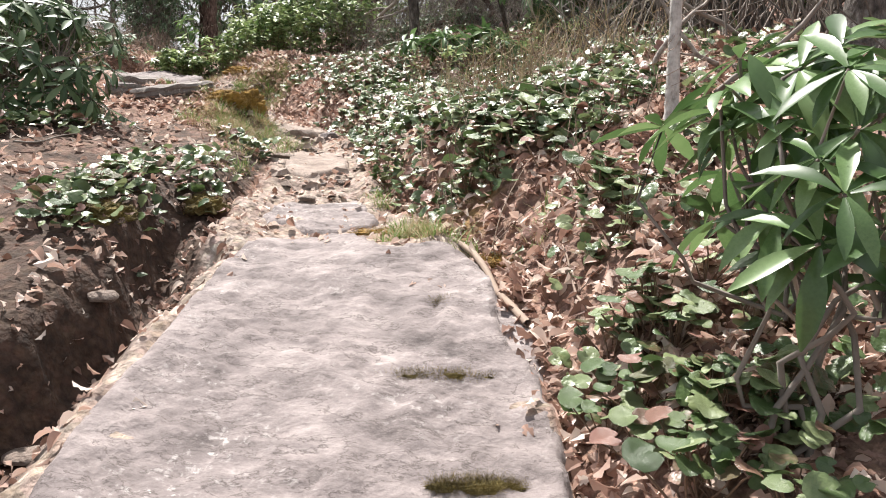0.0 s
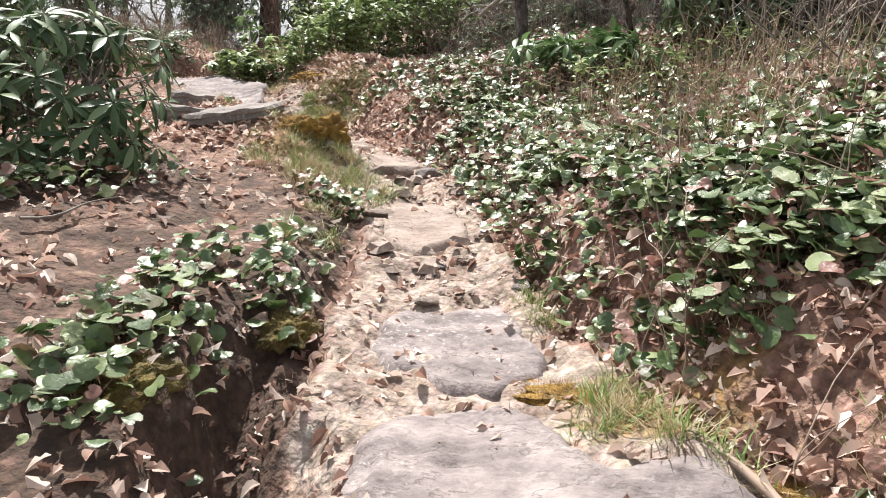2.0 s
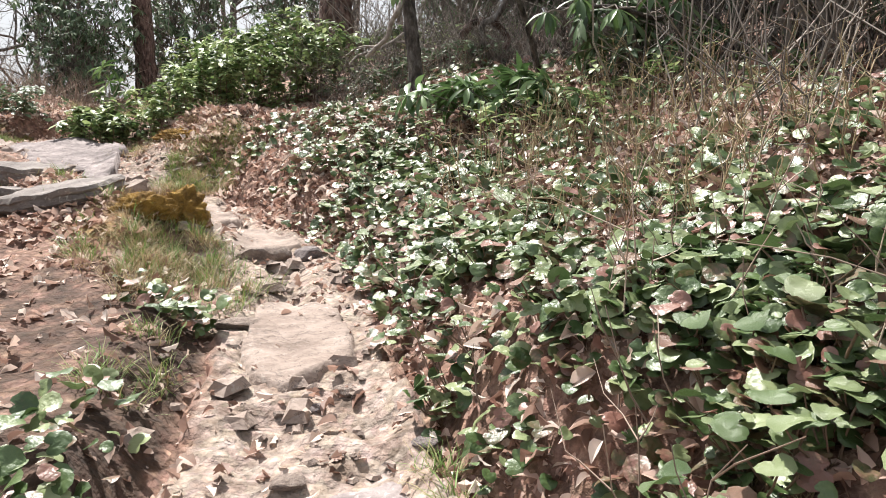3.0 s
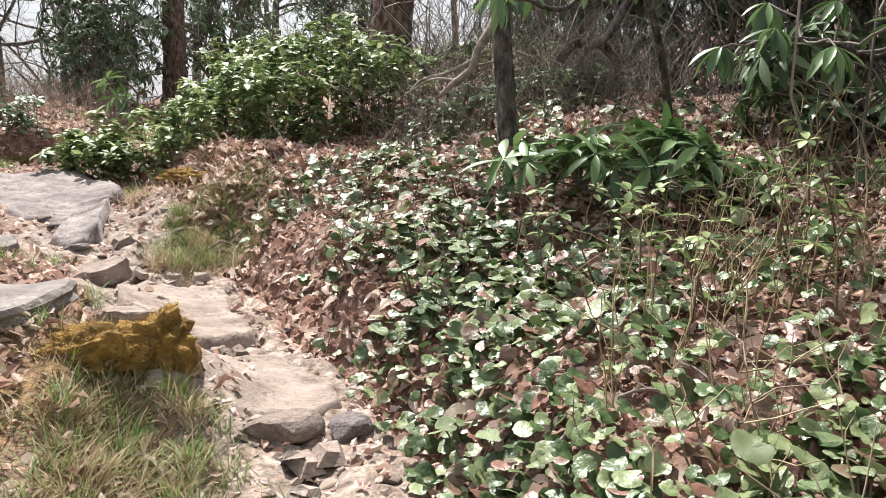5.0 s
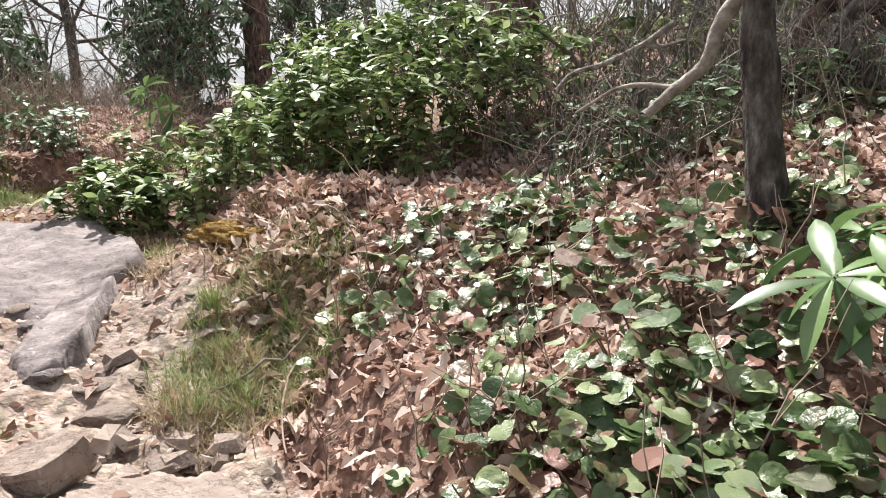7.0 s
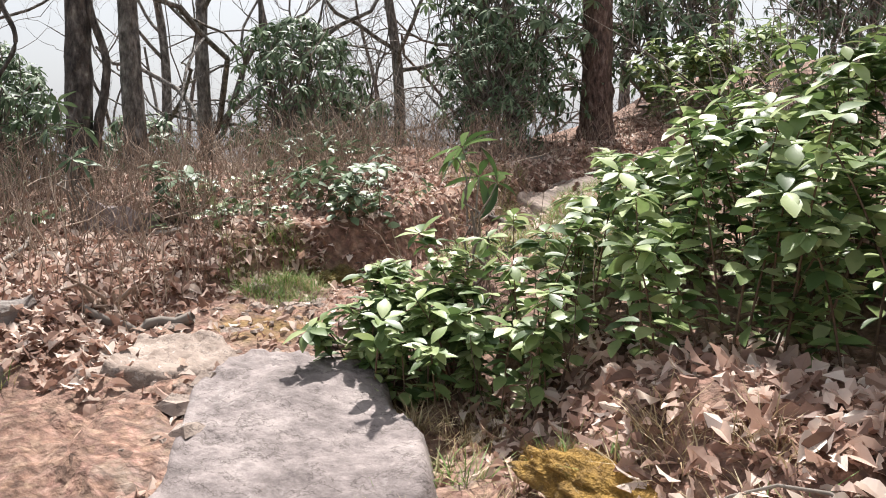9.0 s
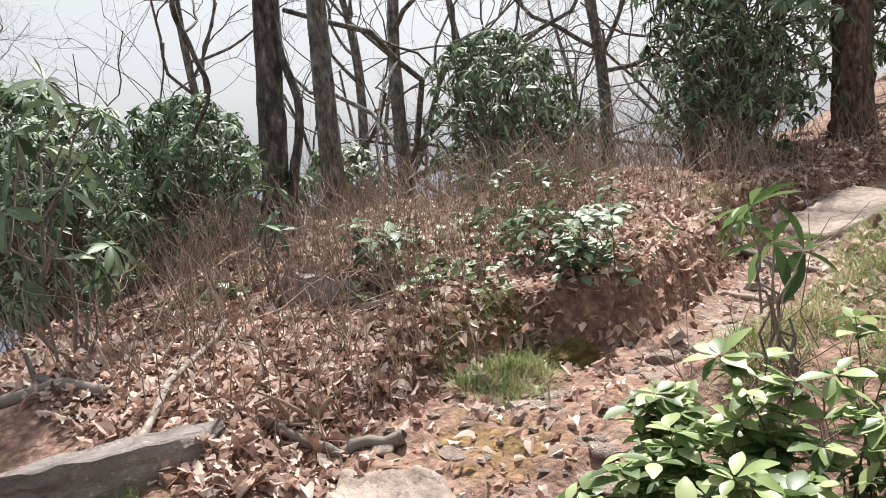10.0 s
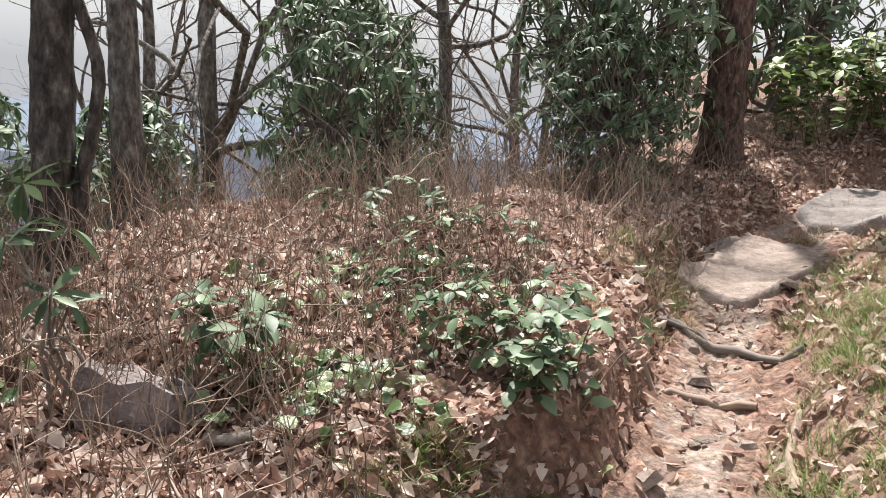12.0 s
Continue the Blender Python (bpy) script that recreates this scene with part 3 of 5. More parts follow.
slab("bedrock_slab", "broad grey weathered bedrock slab forming the footpath", -0.06, 1.87, 0.8, 2.6, 3, 0.024, M_ROCK, 2, strata=0.02)
slab("bedrock_patch", "smooth grey bedrock patch bare in the footpath", -0.52, 4.94, 0.33, 0.42, 15, -0.004, M_ROCK, 5)
slab("bedrock_slab", "large tilted grey bedrock slab beside the path", -3.72, 10.85, 0.45, 0.76, 42, 0.05, M_ROCK, 8, tilt=(0.05, 0.03), strata=0.02)
slab("bedrock_slab", "narrow tan rock ledge along the path", -3.1, 10.08, 0.15, 0.42, 14, 0.05, M_ROCK, 11, tilt=(0.04, 0), strata=0.02)
slab("bedrock_slab", "rounded grey rock surfacing in the trail", -4.2, 11.25, 0.24, 0.36, 20, 0.03, M_ROCK, 13, strata=0.03)
slab("bedrock_slab", "pale rough rock surfacing in the trail", -4.75, 11.2, 0.34, 0.26, 40, 0.015, M_ROCK_TAN, 14, strata=0.03)
slab("bedrock_slab", "flat pinkish rock slab as a step in the trail", -4.95, 16.35, 0.38, 0.65, -15, 0.05, M_ROCK_TAN, 19)
slab("bedrock_slab", "dark flat rock slab in the upper trail", -4.2, 17.7, 0.6, 0.5, 0, 0.05, M_ROCK_DARK, 21)
slab("bedrock_patch", "worn rock in the sandy footpath", -1.39, 8.1, 0.3, 0.35, 35, 0.005, M_ROCK_TAN, 23)
slab("bedrock_patch", "worn rock in the sandy footpath", -2, 8.9, 0.28, 0.5, 40, 0.04, M_ROCK_TAN, 25)
slab("bedrock_patch", "worn rock in the sandy footpath", -0.85, 6.5, 0.25, 0.5, 10, 0.015, M_ROCK_TAN, 27)


# ---- woody plants ----
def bundle(tips, axes, leaf, count, r, droop=0.35, spread=0.9):
    """Whorls: leaves round each tip, as matrices."""
    out = []
    for p, a in zip(tips, axes):
        a = unit(np.asarray(a, float))
        u = unit(np.cross(a, (0.3, 0.5, 0.81)))
        w = np.cross(a, u)
        k = int(r.integers(count[0], count[1] + 1))
        ph = r.uniform(0, 6.28)
        th = ph + np.arange(k) * 2 * math.pi / k + r.normal(0, 0.2, k)
        rad = np.cos(th)[:, None] * u + np.sin(th)[:, None] * w
        el = r.normal(1 - spread, 0.28, k)[:, None]
        d = unit(rad + a * el + np.array([0, 0, -droop]) * r.uniform(0.3, 1.2, k)[:, None])
        up = unit(a + np.array([0, 0, 0.6]) - 0.3 * rad)
        size = leaf * r.uniform(0.65, 1.1, k)
        out.append(frames(np.repeat([p], k, 0) + rad * 0.01, d, np.broadcast_to(up, d.shape), size))
    return np.concatenate(out)


def leaf_meshes(template, mat, name):
    """A few shared meshes of one leaf."""
    return [Geo().add(template[0] * (1 + 0.12 * (k - 1), 1, 1 + 0.5 * k), template[1]).mesh(name, mat) for k in range(3)]


RHODO_SINGLE = leaf_meshes(LEAF_RHODO, M_RHODO_PART, "leaf")


def rhodo(label, x, y, height, radius, whorls, leaf, seed, single=False, far=False, low=0.25, group="", lean=(0, 0), droop=0.35, crooked=True, mat=None, flat=1.0):
    r = np.random.default_rng(seed)
    ob = thing("rhododendron", label, "shrub", (x, y, ground_z(x, y) - 0.03), group)
    th = r.uniform(0, 6.28, whorls)
    up = r.uniform(0, 1, whorls) ** 0.8
    q = np.sqrt(np.clip(1 - (2 * up - 0.75) ** 2 * 0.6, 0.1, 1)) * r.uniform(0.45, 1.0, whorls)
    lump = 1 + 0.25 * np.sin(3 * th + seed) * up
    tips = np.stack([np.cos(th) * q * radius * lump + lean[0] * up, np.sin(th) * q * radius * flat * lump + lean[1] * up, height * (low + (1 - low) * up)], 1)
    axes = np.stack([np.cos(th) * 0.7, np.sin(th) * 0.7, 0.35 + 0.7 * up], 1) + r.normal(0, 0.25, (whorls, 3))
    g = Geo()
    mains = [np.array([math.cos(a) * radius * 0.45, math.sin(a) * radius * 0.45, height * r.uniform(0.35, 0.6)]) for a in r.uniform(0, 6.28, 6)]
    thin = 0.4 if height < 1.6 else 1.0
    for m in mains:
        part("stem", tube(Geo(), bend((r.normal(0, 0.06), r.normal(0, 0.06), 0), m, 6, 0.14 if crooked else 0.05, r), np.linspace(0.016, 0.009, 6) * (1 + height * 0.5) * thin, 6), M_GREYTWIG, ob)
    for t in tips[:: 1 if whorls < 120 else 2]:
        m = mains[int(np.argmin([np.linalg.norm(t - m) for m in mains]))]
        tube(g, bend(m * r.uniform(0.6, 1), t, 5, 0.1, r), np.linspace(0.007, 0.004, 5) * (1 + 0.3 * height) * (0.6 + 0.4 * thin), 4)
    tagged(part("twig_tangle", g, M_GREYTWIG, ob), kind="stuff")
    mats = bundle(tips, axes, leaf, (6, 9), r, droop)
    if single:
        if len(mats) > 290:
            part("crown", scatter(Geo(), LEAF_RHODO, mats[290:]), M_RHODO_MANY, ob)
        for k, mm in enumerate(mats[:290]):
            c = new("leaf", RHODO_SINGLE[k % 3])
            c.parent = ob
            c.matrix_local = Matrix(mm.tolist())
    else:
        part("crown", scatter(Geo(), LEAF_RHODO_FAR if far else LEAF_RHODO, mats), mat or M_RHODO, ob)
    return ob


def at_copy(ob, x, y, turn, size, sink=0.03):
    return copy_thing(ob, pose(x, y, ground_z(x, y) - sink, 0, 0, turn) @ Matrix.Diagonal((size, size, size, 1)))


def bush(label, spots, height, leaf, seed, mat=None, leaves=24, base_r=0.12, name="evergreen_bush", spread=0.5, template=None):
    """Arching leafy sprays that rise from many spots."""
    r = np.random.default_rng(seed)
    cx, cy = float(np.mean([s[0] for s in spots])), float(np.mean([s[1] for s in spots]))
    z0 = ground_z(cx, cy)
    ob = thing(name, label, "shrub", (cx, cy, z0))
    g, mats = Geo(), []
    zs = land(np.array([s[0] for s in spots]), np.array([s[1] for s in spots]))[0]
    for (x, y, h), z in zip(spots, zs):
        a = r.uniform(0, 6.28)
        lean = r.uniform(0.15, 1.0) * spread * h
        p0 = np.array([x - cx, y - cy, z - z0])
        p2 = p0 + (math.cos(a) * lean, math.sin(a) * lean, h * height * r.uniform(0.75, 1.1))
        pts = spline([p0, p0 * 0.5 + p2 * 0.5 + (0, 0, 0.12 * h), p2], 5)
        tube(g, pts, np.linspace(0.005, 0.002, len(pts)), 4)
        k = int(leaves * (0.5 + h * 0.6))
        t = r.uniform(0.05, 1.0, k) ** 0.9 * (len(pts) - 1)
        i = np.minimum(t.astype(int), len(pts) - 2)
        pos = pts[i] + (pts[i + 1] - pts[i]) * (t - i)[:, None]
        th = r.uniform(0, 6.28, k)
        d = np.stack([np.cos(th), np.sin(th), r.normal(0.05, 0.35, k)], 1)
        size = leaf * r.uniform(0.6, 1.15, k)
        mats.append(frames(pos, d, np.array([0, 0, 1.0]) + r.normal(0, 0.3, (k, 3)), size))
        tip = bundle([p2], [p2 - p0 + (0, 0, 0.1)], leaf * 1.1, (4, 7), r, 0.1, 0.8)
        mats.append(tip)
    tagged(part("stem_thicket", g, M_PEDICEL, ob), kind="stuff")
    part("foliage", scatter(Geo(), template or LEAF_BUSH, np.concatenate(mats)), mat or M_BUSH, ob)
    return ob


def branchy(geo, p, d, length, rad, depth, r, sides=5, up=0.12, kids=(2, 4), crook=0.27, fine=None):
    """A limb that forks and thins out."""
    k = 7
    if fine is not None and depth <= 1:
        geo = fine
    pts = [np.asarray(p, float)]
    dd = unit(np.asarray(d, float))
    for _ in range(k):
        dd = unit(dd + r.normal(0, crook, 3) + (0, 0, up * 0.4))
        pts.append(pts[-1] + dd * length / k)
    tube(geo, pts, np.linspace(rad, rad * 0.55, k + 1), sides)
    if depth == 0:
        return
    for _ in range(int(r.integers(kids[0], kids[1] + 1))):
        i = int(r.integers(3, k + 1))
        nd = unit(dd + r.normal(0, 0.65, 3) + (0, 0, up))
        branchy(geo, pts[i], nd, length * r.uniform(0.5, 0.8), rad * 0.55 * (1 - 0.06 * i), depth - 1, r, max(3, sides - 1), up, kids, crook, fine)


def tree(label, x, y, height, rad, seed, mat, lean=(0, 0), limbs=9, depth=3, first=0.35, name="tree", group="", limb_len=0.35, at_ground=True, bow=0.03):
    r = np.random.default_rng(seed)
    ob = thing(name, label, "tree", (x, y, (ground_z(x, y) if at_ground else 0) - 0.05), group)
    k = 44
    t = np.linspace(0, 1, k) ** 1.9
    pts = np.stack([lean[0] * t + bow * height * np.sin(2.3 * math.pi * t + seed) * t, lean[1] * t + bow * height * np.sin(1.7 * math.pi * t) * t, height * t], 1)
    flare = 1 + 0.4 * np.exp(-t * height / 0.14)
    part("trunk", tube(Geo(), pts, rad * (1 - 0.75 * t) * flare, 18, 0.055, seed), mat, ob)
    for _ in range(limbs):
        g, twigs = Geo(), Geo()
        a = r.uniform(first, 0.97)
        i = a ** (1 / 1.9) * (k - 1)
        p = pts[int(i)] + (pts[min(int(i) + 1, k - 1)] - pts[int(i)]) * (i - int(i))
        th = r.uniform(0, 6.28)
        branchy(g, p, (math.cos(th), math.sin(th), r.uniform(0.1, 0.9)), height * limb_len * (1.15 - a) * r.uniform(0.7, 1.2), rad * (1 - 0.75 * a) * 0.48, depth, r, fine=twigs)
        limb = part("limb", g, mat, ob)
        if twigs.n:
            tagged(part("branch_spray", twigs, mat, limb), kind="stuff")
    return ob


def crooked(name, label, lines, mat, category="branch", group="", sides=8, rough=0.06):
    """A bent stem or branch: each line is (points, thick end, thin end), in the world."""
    g = Geo()
    o = np.asarray(lines[0][0][0], float)
    for k, (pts, r0, r1) in enumerate(lines):
        p = spline(np.asarray(pts, float) - o, 6)
        tube(g, p, np.linspace(r0, r1, len(p)), sides, rough, k)
    return solo(name, g, mat, label, category, group, at=o)


# near shrubs
rhodo("young rhododendron with glossy pale green leaves beside the bedrock", 1.14, 2.3, 0.98, 0.44, 44, 0.175, 31, single=True, low=0.36, droop=0.1)
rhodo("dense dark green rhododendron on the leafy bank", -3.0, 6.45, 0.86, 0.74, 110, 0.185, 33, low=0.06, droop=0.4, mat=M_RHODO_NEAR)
rhodo("low spreading rhododendron with broad leaves under the trees", 0.26, 9.02, 0.42, 0.7, 46, 0.2, 35, single=True, low=0.4, droop=0.25, flat=0.6)
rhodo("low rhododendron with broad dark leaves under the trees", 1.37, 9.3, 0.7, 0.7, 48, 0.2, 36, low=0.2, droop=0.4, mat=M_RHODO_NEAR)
rhodo("leggy young rhododendron by the leaf litter", -7.1, 11.2, 1.5, 0.4, 16, 0.2, 37, low=0.3, droop=0.5)
rhodo("small evergreen shoot among the brush", -6.75, 12.2, 0.9, 0.16, 6, 0.14, 38, low=0.4)

rhodo("young rhododendron shoot with yellow-green leaves in the bush", -3.9, 12.45, 0.72, 0.14, 4, 0.17, 39, single=True, low=0.6, droop=0.0)


def bough(label, pts, whorls, leaf, seed):
    """A rhododendron limb that reaches out of the thicket, with drooping whorls at its shoots."""
    r = np.random.default_rng(seed)
    o = np.asarray(pts[0], float)
    ob = thing("rhododendron_bough", label, "shrub", o, "overhanging boughs")
    line = spline(np.asarray(pts, float) - o, 6)
    part("stem", tube(Geo(), line, np.linspace(0.03, 0.009, len(line)), 7, 0.05, seed), M_BARK, ob)
    tips = np.asarray(whorls, float) - o
    for t in tips:
        q = line[int(np.argmin(np.linalg.norm(line[:-2] - t, axis=1)))]
        part("shoot", tube(Geo(), bend(q, t, 5, 0.08, r), np.linspace(0.008, 0.005, 5), 5), M_GREYTWIG, ob)
    for k, mm in enumerate(bundle(tips, np.tile((0.1, -0.3, 0.9), (len(tips), 1)), leaf, (7, 10), r, 1.1)):
        c = new("leaf", RHODO_SINGLE[k % 3])
        c.parent = ob
        c.matrix_local = Matrix(mm.tolist())
    return ob


g1, g2 = ground_z(0.75, 10.3), ground_z(1.95, 9.6)
bough("rhododendron bough with long drooping leaves hanging before the oak", [(0.75, 10.3, g1 - 0.05), (0.55, 9.95, g1 + 0.5), (0.2, 9.4, g1 + 0.95), (-0.1, 9.0, 3.05), (-0.42, 8.66, 3.06)],
      [(-0.46, 8.62, 3.04), (-0.3, 8.85, 3.1), (0.0, 9.0, 3.2), (0.25, 9.2, 3.25), (-0.05, 9.3, 3.3)], 0.16, 141)
bough("rhododendron bough with long dark drooping leaves over the bank", [(1.95, 9.6, g2 - 0.05), (1.75, 9.4, g2 + 0.4), (1.45, 9.15, 2.85), (1.05, 8.9, 2.9), (0.65, 8.75, 2.86)],
      [(0.58, 8.75, 2.84), (0.8, 8.7, 2.92), (1.05, 8.65, 2.84), (1.3, 8.6, 2.95), (1.2, 9.0, 3.1), (1.55, 8.8, 3.05), (0.9, 9.1, 3.1), (1.6, 9.1, 2.7)], 0.18, 142)

# thickets of rhododendron, a few built and then copied
BIG = [rhodo("tall dark rhododendron thicket with twisted stems", 2.6, 11.3, 2.9, 1.3, 300, 0.16, 41, far=True, low=0.3, group="rhododendron thickets"),
       rhodo("rounded grey-green rhododendron against the sky", -9.6, 18.4, 2.5, 1.25, 330, 0.17, 42, far=True, low=0.1, group="rhododendron thickets", droop=0.6),
       rhodo("dense rhododendron thicket with drooping leaves", -6.6, 18.25, 2.8, 1.2, 380, 0.165, 43, far=True, low=0.1, group="rhododendron thickets", droop=0.5)]
for k, (x, y, turn, size) in enumerate((
        (3.6, 9.2, 40, 1.0), (1.5, 13.2, 110, 1.0), (4.2, 12.5, 200, 1.2), (3.3, 14.8, 300, 1.2), (4.6, 7.0, 20, 0.9), (0.4, 15.5, 70, 0.9), (-8.4, 16.3, 15, 0.75),
        (-11.2, 16.2, 80, 0.95), (-10.6, 13.6, 160, 0.85), (-9.9, 12.0, 240, 0.8), (-12.5, 14.0, 320, 1.1), 
        (-11.5, 19.8, 190, 0.9), (-5.4, 20.8, 150, 1.0), (-3.2, 21.5, 250, 0.9), (-11.2, 10.6, 60, 0.8), (-6.3, 17.2, 210, 0.55), (-5.0, 8.6, 33, 0.6),
        (-5.9, 6.6, 80, 0.7), (-6.6, 4.0, 140, 0.8), (1.7, 10.9, 10, 0.85), (-9.2, 13.1, 50, 0.62), (-8.5, 11.6, 130, 0.5), (2.5, 8.9, 75, 0.8), (3.1, 6.4, 130, 0.8), (0.9, 13.9, 220, 1.0), (2.2, 12.7, 280, 1.1), (3.4, 10.6, 330, 1.1))):
    at_copy(BIG[k % 3] if k < 6 else BIG[0] if x > 0 else BIG[1 + k % 2], x, y, turn, size)

# the broad evergreen bush at the bend
rb = np.random.default_rng(50)
spots = []
for x, y in place(210, -2.62, 12.05, 1.38, 0.76, -8, rb):
    if x < -3.3 and y > 11.95:
        continue
    spots.append((x, y, float(0.42 + 0.5 * np.exp(-((x + 1.9) ** 2 + (y - 12.2) ** 2) / 0.7) + rb.uniform(-0.1, 0.12))))
for x, y in place(34, -3.75, 11.6, 0.4, 0.22, -20, rb):
    spots.append((x, y, 0.36))
bush("broad glossy evergreen bush with pale green leaves at the bend", spots, 1.0, 0.088, 51, leaves=40)
bush("dark leafy sapling on the gully bank", [(x, y, 0.4) for x, y in place(20, -5.55, 13.45, 0.42, 0.34, 0, rb)], 0.8, 0.085, 52, M_RHODO, leaves=13, spread=1.0, name="evergreen_sapling")
bush("low dark leafy sapling on the gully bank", [(x, y, 0.26) for x, y in place(6, -5.3, 13.2, 0.16, 0.12, 0, rb)], 0.8, 0.1, 53, M_RHODO, leaves=9, spread=1.0, name="evergreen_sapling")
bush("fresh green rounded bush near the thick trunk", [(x, y, 0.9) for x, y in place(60, -4.4, 19.4, 0.85, 0.5, 0, rb)], 1.0, 0.14, 54, leaves=22)
bush("small leafy sprout in the brush", [(x, y, 0.35) for x, y in place(6, -6.4, 12.75, 0.22, 0.15, 0, rb)], 0.9, 0.11, 55, M_RHODO, leaves=9, name="evergreen_sapling")
bush("low leafy undergrowth behind the brush", [(x, y, 0.32) for x, y in place(16, -6.5, 14.3, 0.7, 0.5, 0, rb)], 0.9, 0.09, 56, M_RHODO, leaves=10, name="evergreen_sapling")
bush("leafy undergrowth under the trees", [(x, y, 0.5) for x, y in place(50, -0.3, 12.9, 1.2, 0.8, 0, rb)], 0.9, 0.09, 57, M_BUSH, leaves=12, name="undergrowth")
bush("leafy undergrowth along the upper path", [(-8.2, 12.9, 0.6), (-8.0, 13.3, 0.5), (-7.8, 13.0, 0.6)], 0.9, 0.12, 58, M_RHODO, leaves=12, name="evergreen_sapling")
bush("sparse leafy undergrowth between the trunks", [(x, y, 0.55) for x, y in place(44, -1.2, 12.1, 0.6, 0.6, 0, rb)], 0.9, 0.08, 59, M_BUSH, leaves=9, name="undergrowth")
bush("dull leafy undergrowth beside the evergreen bush", [(x, y, 0.34) for x, y in place(90, -0.35, 11.3, 0.95, 0.7, 20, rb)], 0.9, 0.07, 63, M_RHODO, leaves=13, name="undergrowth")
bush("sparse leafy undergrowth on the bank", [(x, y, 0.4) for x, y in place(46, 0.6, 8.2, 0.9, 0.7, 0, rb)], 0.9, 0.06, 60, M_BUSH, leaves=8, name="undergrowth")

# ---- trees ----
tree("young dark oak trunk among the undergrowth", -0.32, 9.75, 5.5, 0.06, 61, M_BARK, lean=(-0.4, 0.3), limbs=7, depth=3, first=0.4)
crooked("dead_branch", "bleached bare limb slanting down beside the oak", [
    ([(-0.37, 9.78, 3.45), (-0.42, 9.7, 3.2), (-0.47, 9.6, 3.02), (-0.53, 9.6, 2.92), (-0.57, 9.6, 2.8), (-0.65, 9.6, 2.73), (-0.74, 9.6, 2.65)], 0.028, 0.016),
    ([(-0.65, 9.6, 2.73), (-0.8, 9.7, 2.74), (-0.95, 9.75, 2.66)], 0.01, 0.004)], M_DEADWOOD)
crooked("dead_branch", "bleached forked branch above the undergrowth", [
    ([(-1.05, 11.45, 2.78), (-0.96, 11.5, 2.87), (-0.79, 11.5, 2.92), (-0.6, 11.5, 3.01), (-0.44, 11.5, 3.12)], 0.012, 0.02), ([(-0.6, 11.5, 3.01), (-0.5, 11.5, 3.0), (-0.38, 11.5, 3.03)], 0.014, 0.008)], M_DEADWOOD)
g0 = ground_z(0.37, 11.2)
crooked("twisted_stem", "contorted rhododendron trunk looping above the ground", [
    ([(0.38, 11.2, g0 - 0.1), (0.35, 11.2, 2.53), (0.27, 11.2, 2.64), (0.12, 11.2, 2.76), (-0.04, 11.2, 2.8), (-0.18, 11.2, 2.78), (-0.35, 11.25, 2.74)], 0.06, 0.04),
    ([(0.1, 11.2, 2.77), (0.1, 11.2, 2.9), (0.11, 11.2, 3.03), (0.22, 11.2, 3.14), (0.41, 11.2, 3.14), (0.55, 11.2, 2.98), (0.52, 11.2, 2.88)], 0.045, 0.03)], M_BARK_RED, "trunk")
crooked("twisted_stem", "contorted pale rhododendron stem curving upward", [
    ([(0.36, 11.12, g0 - 0.05), (0.42, 11.12, 2.5), (0.53, 11.12, 2.56), (0.61, 11.12, 2.62), (0.56, 11.12, 2.69), (0.44, 11.12, 2.77), (0.34, 11.12, 2.88), (0.28, 11.12, 3.01), (0.31, 11.12, 3.12), (0.45, 11.1, 3.2), (0.6, 11.1, 3.5)], 0.042, 0.03)], M_BARK_GREY, "trunk")
for k, (x, y, lx, ly) in enumerate(((1.5, 9.9, -0.5, 0.3), (2.1, 9.5, 0.4, -0.2), (2.6, 10.4, -0.6, 0.1), (1.9, 11.6, 0.5, 0.2), (3.0, 8.4, -0.4, 0.3), (3.3, 7.4, 0.2, 0.2))):
    r = np.random.default_rng(70 + k)
    z = ground_z(x, y)
    pts = [(x, y, z - 0.05)]
    for j in range(1, 7):
        pts.append((x + lx * j / 3 + r.normal(0, 0.12), y + ly * j / 3 + r.normal(0, 0.12), z + 0.42 * j))
    side = [pts[3], tuple(np.array(pts[3]) + (r.normal(0, 0.3), r.normal(0, 0.2), 0.3)), tuple(np.array(pts[3]) + (r.normal(0, 0.5), r.normal(0, 0.3), 0.9))]
    crooked("twisted_stem", "gnarled dark rhododendron stem in the thicket", [(pts, 0.045, 0.02), (side, 0.025, 0.01)], M_BARK, "trunk", "gnarled stems")
tree("slender pale lichened trunk on the leafy bank", 1.28, 4.36, 4.5, 0.031, 62, M_BIRCH, lean=(-0.1, 0.1), limbs=5, depth=2, first=0.4, bow=0.012)
tree("thick dark tree trunk behind the shrubs", 2.54, 5.15, 8, 0.13, 63, M_BARK_GREY, limbs=5, depth=2, first=0.5, bow=0.01)
tree("dark trunk beside the rhododendron", -3.75, 6.1, 6, 0.075, 64, M_BARK, lean=(-0.2, 0.2), limbs=5, depth=2, first=0.5, bow=0.02)
tree("thick reddish tree trunk behind the bush", -1.5, 14.3, 11, 0.24, 65, M_BARK_RED, lean=(0.1, 0.3), limbs=6, depth=3, first=0.4, bow=0.006)
tree("thick furrowed reddish trunk beside the upper path", -5.62, 18.7, 12, 0.2, 66, M_BARK_RED, lean=(-0.1, 0.1), limbs=7, depth=3, first=0.35, bow=0.006)
tree("dark lichen-spotted oak trunk at the ridge", -7.92, 13.06, 9, 0.112, 67, M_BARK, lean=(0.15, 0.5), limbs=8, depth=3, first=0.35, bow=0.008)
tree("grey oak trunk at the edge of the ridge", -8.85, 14.35, 8.5, 0.115, 68, M_BARK_GREY, lean=(-0.5, 0.3), limbs=8, depth=3, first=0.3, bow=0.008)
